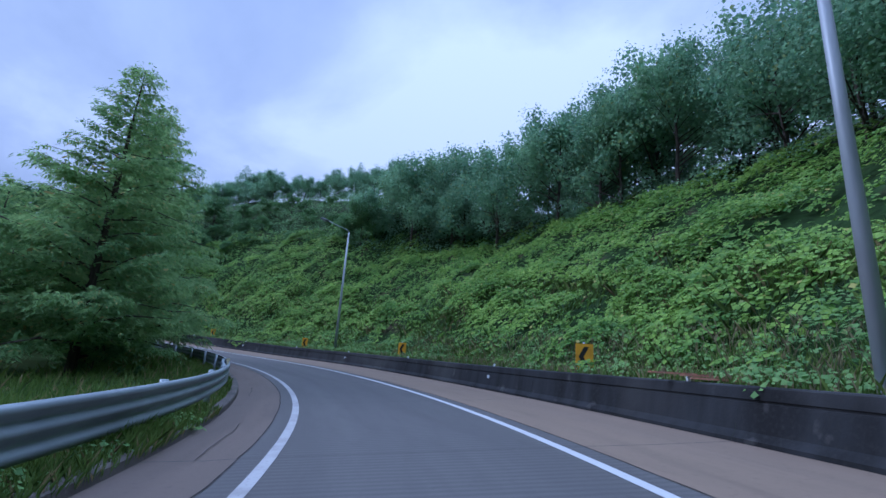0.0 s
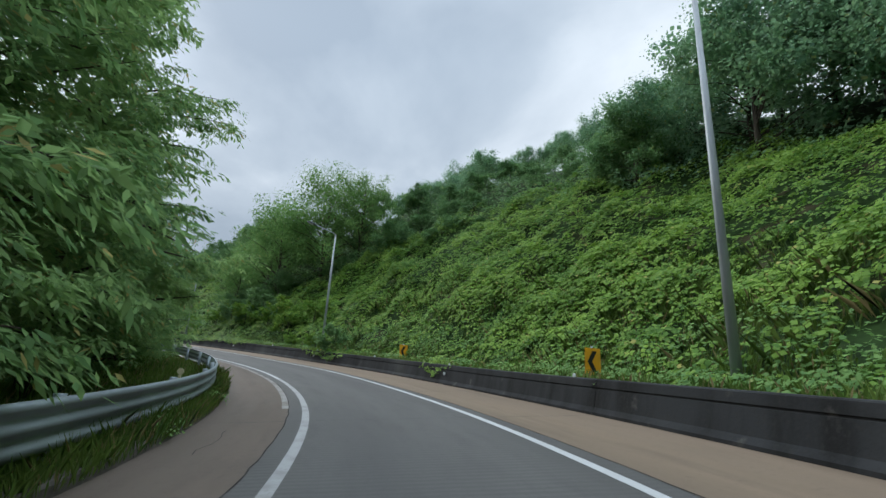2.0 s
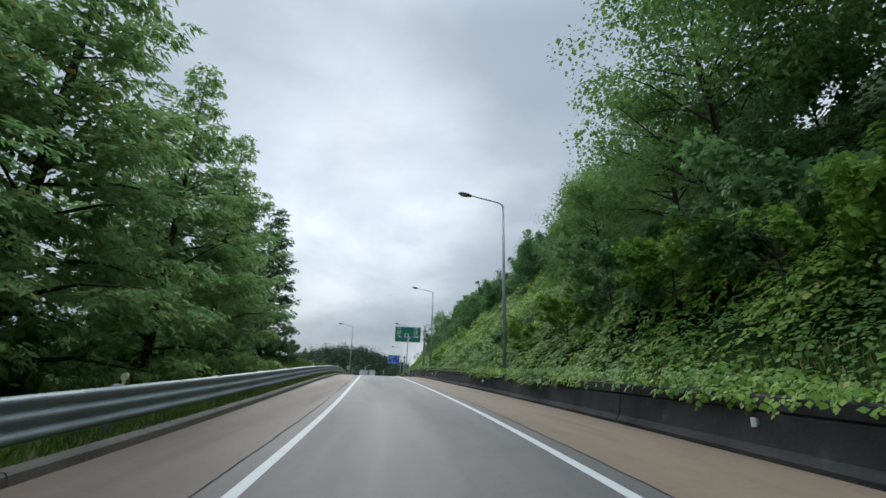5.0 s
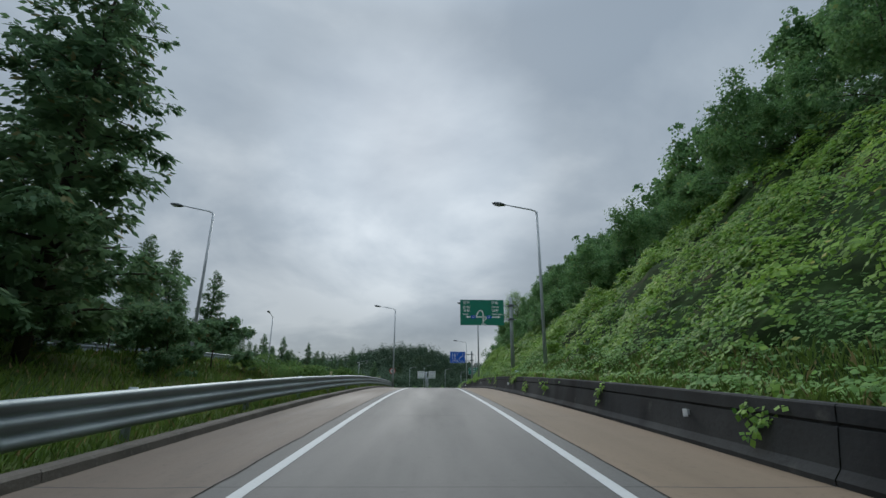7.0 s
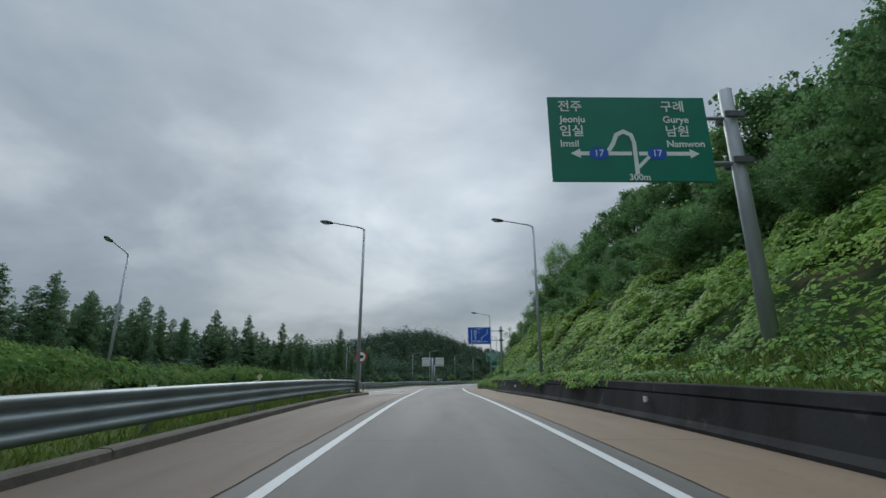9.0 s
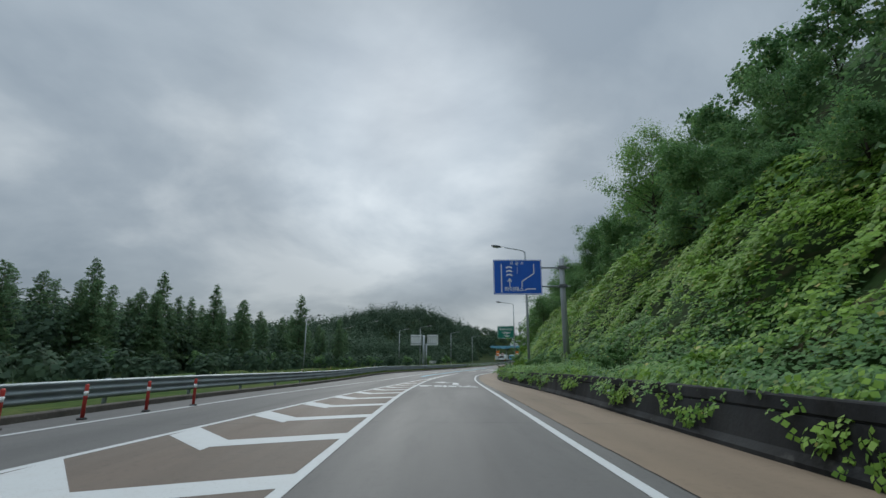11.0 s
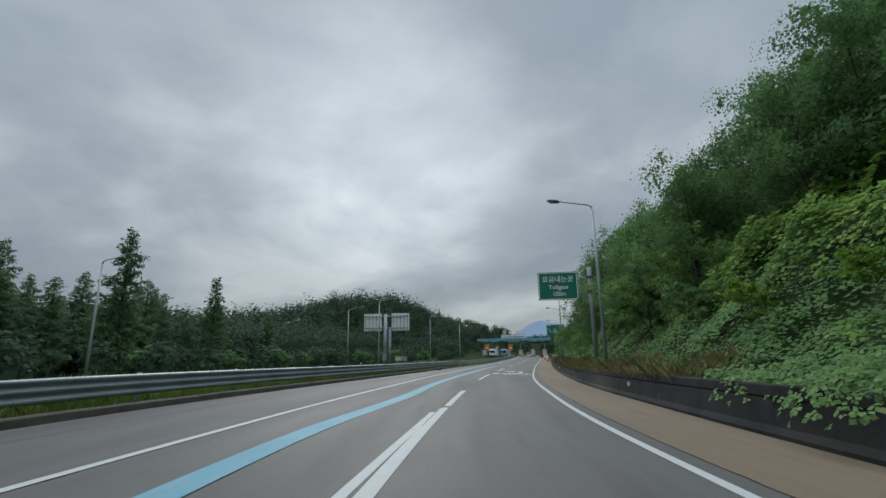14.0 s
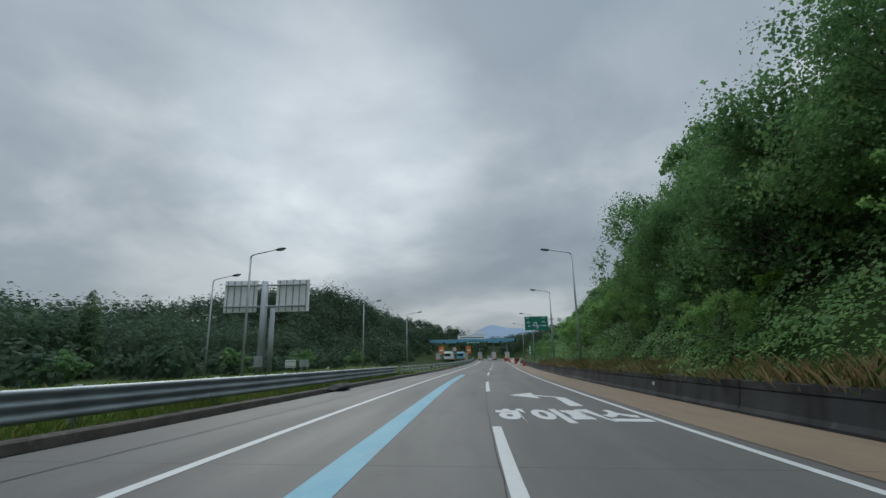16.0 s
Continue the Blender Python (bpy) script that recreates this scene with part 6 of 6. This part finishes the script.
def undergrowth(n, s0, s1, small=0.14, big=0.34, mat=None):
    s, d = scatter(n, s0, s1, lambda q: vine_top(q) - np.where(q > 200, -0.4, 0.8), lambda q: vine_top(q) + np.where(q > 211, 6.5, np.where((q > 47) & (q < 76), 13, 9)))
    clump = np.clip(noise2(s * 0.5, d * 0.5, 15) + 0.55, 0.2, 2)
    p = at(s, d, slope_h(s, d) + mound(s, d) + 0.02 + np.random.rand(n) ** 0.7 * np.where(s < 47, 2.6, 1.5) * clump)
    a = np.radians(heading(s))
    nrm = np.stack([-np.cos(a) * 0.6, -np.sin(a) * 0.6, np.ones(n)], 1) + np.random.normal(0, 0.45, (n, 3))
    return tagged(leaves("undergrowth", p, nrm, np.random.uniform(small, big, n), mat or M_BROAD), "dark leafy undergrowth below the trees", "undergrowth", kind="stuff")


undergrowth(26000, -14, 48, 0.12, 0.26, M_BRIGHTBROAD)
undergrowth(24000, 46, 100, 0.13, 0.28)
undergrowth(18000, 100, 200)
undergrowth(42000, 211, 300, 0.08, 0.2, M_BROAD)
undergrowth(9000, 198, 214)
# bushes: low broad crowns at the slope's foot
shrub = broad_tree(3.2, 2.2, 2600, 51, M_BROAD, 0.14, "shrub", "leafy green shrub at the foot of the bank", 14)
shrub3 = broad_tree(3.4, 2.6, 4600, 53, M_ACACIA, 0.085, "shrub", "fine-leaved green shrub on the bank above the wall", 22)
dark_shrub = broad_tree(3.2, 2.3, 3200, 54, M_SHADENEEDLE, 0.14, "shrub", "dark green shrub below the conifers behind the rail", 14)
shrub2 = broad_tree(3.0, 2.0, 2900, 52, M_KUDZU, 0.13, "shrub", "vine-covered light green shrub at the foot of the bank", 14)
bushes = ((58.2, 5.6, 0.62), (60.5, 5.3, 0.55), (63, 6.2, 0.5), (66.5, 6.2, 0.8), (70, 7.4, 1.5), (72.5, 8.2, 1.8), (67.6, 8.6, 1.4), (74.8, 7.6, 1.5), (77.4, 8.2, 1.8), (80.5, 7.8, 1.8), (84, 7.8, 1.8), (87.5, 7.6, 1.5), (92, 7.4, 1.1), (96, 7.2, 0.9), (115, 6.6, 0.5), (121, 7.0, 0.6))
far_bushes = ((158, 6.0, 0.55), (163, 5.8, 0.5), (168, 5.8, 0.6), (173, 6.2, 0.55), (178.5, 6.0, 0.6), (183, 5.9, 0.6), (188, 6.2, 0.6), (193, 6.4, 0.6), (198, 6.8, 0.7), (203, 8.2, 0.8), (208, 8.7, 0.8), (213, 9.2, 0.85), (219, 9.6, 0.9), (225, 9.9, 0.85), (232, 10.6, 0.85), (239, 11.2, 0.8), (247, 11.6, 0.8), (255, 12, 0.8), (263, 12.4, 0.8), (271, 12.6, 0.8), (280, 12.8, 0.8), (290, 13.2, 0.8), (302, 13.4, 0.8))
for s, d, size in bushes + far_bushes:
    tree_at(shrub2 if int(s * 10) % 3 else shrub, used, s, d, float(slope_h(s, d)) - 0.35, size, s * 53 % 360)
for k in range(24):
    s = 20 + 3.2 * k + rng.uniform(-1, 1)
    d = float(kerb_line(s)) - rng.uniform(3.9, 5.2)
    tree_at(shrub, used, s, d, float(left_h(s, d)) - 0.5, rng.uniform(0.75, 1.1), rng.uniform(0, 360), 0.9)
for k in range(20):
    s = 214 + 4.3 * k + rng.uniform(-1.5, 1.5)
    d = float(wall_line(s)) + rng.uniform(2.4, 6.5)
    tree_at(shrub3, used, s, d, float(slope_h(s, d)) - 0.4, rng.uniform(0.65, 1.25), rng.uniform(0, 360))
for k in range(16):
    s, d = 99 + 1.25 * k + rng.uniform(-0.6, 0.6), -8.8 - 6.0 * rng.random()
    tree_at(dark_shrub, used, s, d, float(left_h(s, d)) - 0.4, rng.uniform(0.7, 1.15), rng.uniform(0, 360))
for s, d, size in ((100, -9.5, 0.7), (112, -8.8, 0.5), (126, -8.2, 0.5), (131, -7.6, 0.55), (136, -7.2, 0.5), (141, -7.6, 0.5), (120, -9.5, 0.45), (233, -24, 1.0), (240, -23, 1.1), (247, -24, 1.0), (226, -26, 1.1), (262, -22, 1.2), (272, -20, 1.2), (218, -30, 1.2), (208, -33, 1.2), (198, -36, 1.2), (290, -19, 1.3), (281, -24, 1.3)):
    tree_at(dark_shrub if s < 150 else shrub, used, s, d, float(left_h(s, d)) - 0.3, size, s * 53 % 360)


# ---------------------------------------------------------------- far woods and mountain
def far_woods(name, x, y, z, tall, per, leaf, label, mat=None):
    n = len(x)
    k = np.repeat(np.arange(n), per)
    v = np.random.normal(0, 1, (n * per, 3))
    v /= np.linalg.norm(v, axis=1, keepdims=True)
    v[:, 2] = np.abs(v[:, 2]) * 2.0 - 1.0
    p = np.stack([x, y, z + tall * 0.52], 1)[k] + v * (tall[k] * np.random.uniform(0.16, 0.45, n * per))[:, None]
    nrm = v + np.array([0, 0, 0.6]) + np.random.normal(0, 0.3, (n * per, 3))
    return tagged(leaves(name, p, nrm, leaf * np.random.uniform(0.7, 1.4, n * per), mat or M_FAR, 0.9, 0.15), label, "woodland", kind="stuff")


def area(n, s0, s1, d0, d1):
    s, d = np.random.uniform(s0, s1, n), np.random.uniform(d0, d1, n)
    p = at(s, d)
    return p[:, 0], p[:, 1]


np.random.seed(77)
end = at(420, 0)
x, y = area(1900, 140, 540, -165, -50)
hs, hd = nearest(x, y)
keep = hd > ridge(hs) - 14
x, y = x[keep], y[keep]
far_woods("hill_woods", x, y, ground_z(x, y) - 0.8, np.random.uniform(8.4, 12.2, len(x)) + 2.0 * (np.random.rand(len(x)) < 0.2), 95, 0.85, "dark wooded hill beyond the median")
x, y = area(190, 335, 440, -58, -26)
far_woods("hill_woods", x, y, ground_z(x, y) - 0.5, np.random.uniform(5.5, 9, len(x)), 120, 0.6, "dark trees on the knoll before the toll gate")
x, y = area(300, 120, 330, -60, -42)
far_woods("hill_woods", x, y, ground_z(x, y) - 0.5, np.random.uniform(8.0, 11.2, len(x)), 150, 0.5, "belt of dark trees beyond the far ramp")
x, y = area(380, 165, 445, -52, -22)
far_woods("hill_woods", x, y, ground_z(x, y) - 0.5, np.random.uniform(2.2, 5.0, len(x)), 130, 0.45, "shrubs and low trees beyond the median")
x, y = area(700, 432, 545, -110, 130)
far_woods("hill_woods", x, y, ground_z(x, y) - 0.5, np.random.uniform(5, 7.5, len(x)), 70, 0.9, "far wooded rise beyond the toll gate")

bm = bmesh.new()
prev = None
for i in range(61):
    ang = radians(61.5 + 28 - i * 56 / 60)
    c = Vector((end[0] - math.sin(ang) * 2600, end[1] + math.cos(ang) * 2600, 0))
    u = (i - 31) / 30
    top = 70 + 95 * math.exp(-((u - 0.02) / 0.10) ** 2) + 66 * math.exp(-((u - 0.2) / 0.13) ** 2) + 14 * noise.noise(Vector((i * 0.35, 2, 0))) + 30 * math.exp(-((u + 0.5) / 0.3) ** 2)
    a, b = bm.verts.new((c.x, c.y, -20)), bm.verts.new((c.x, c.y, top))
    if prev:
        bm.faces.new((prev[0], a, b, prev[1]))
    prev = (a, b)
tagged(part("mountain_backdrop", bm, M_MOUNT), "hazy blue mountain ridge on the horizon", "backdrop", kind="structure")
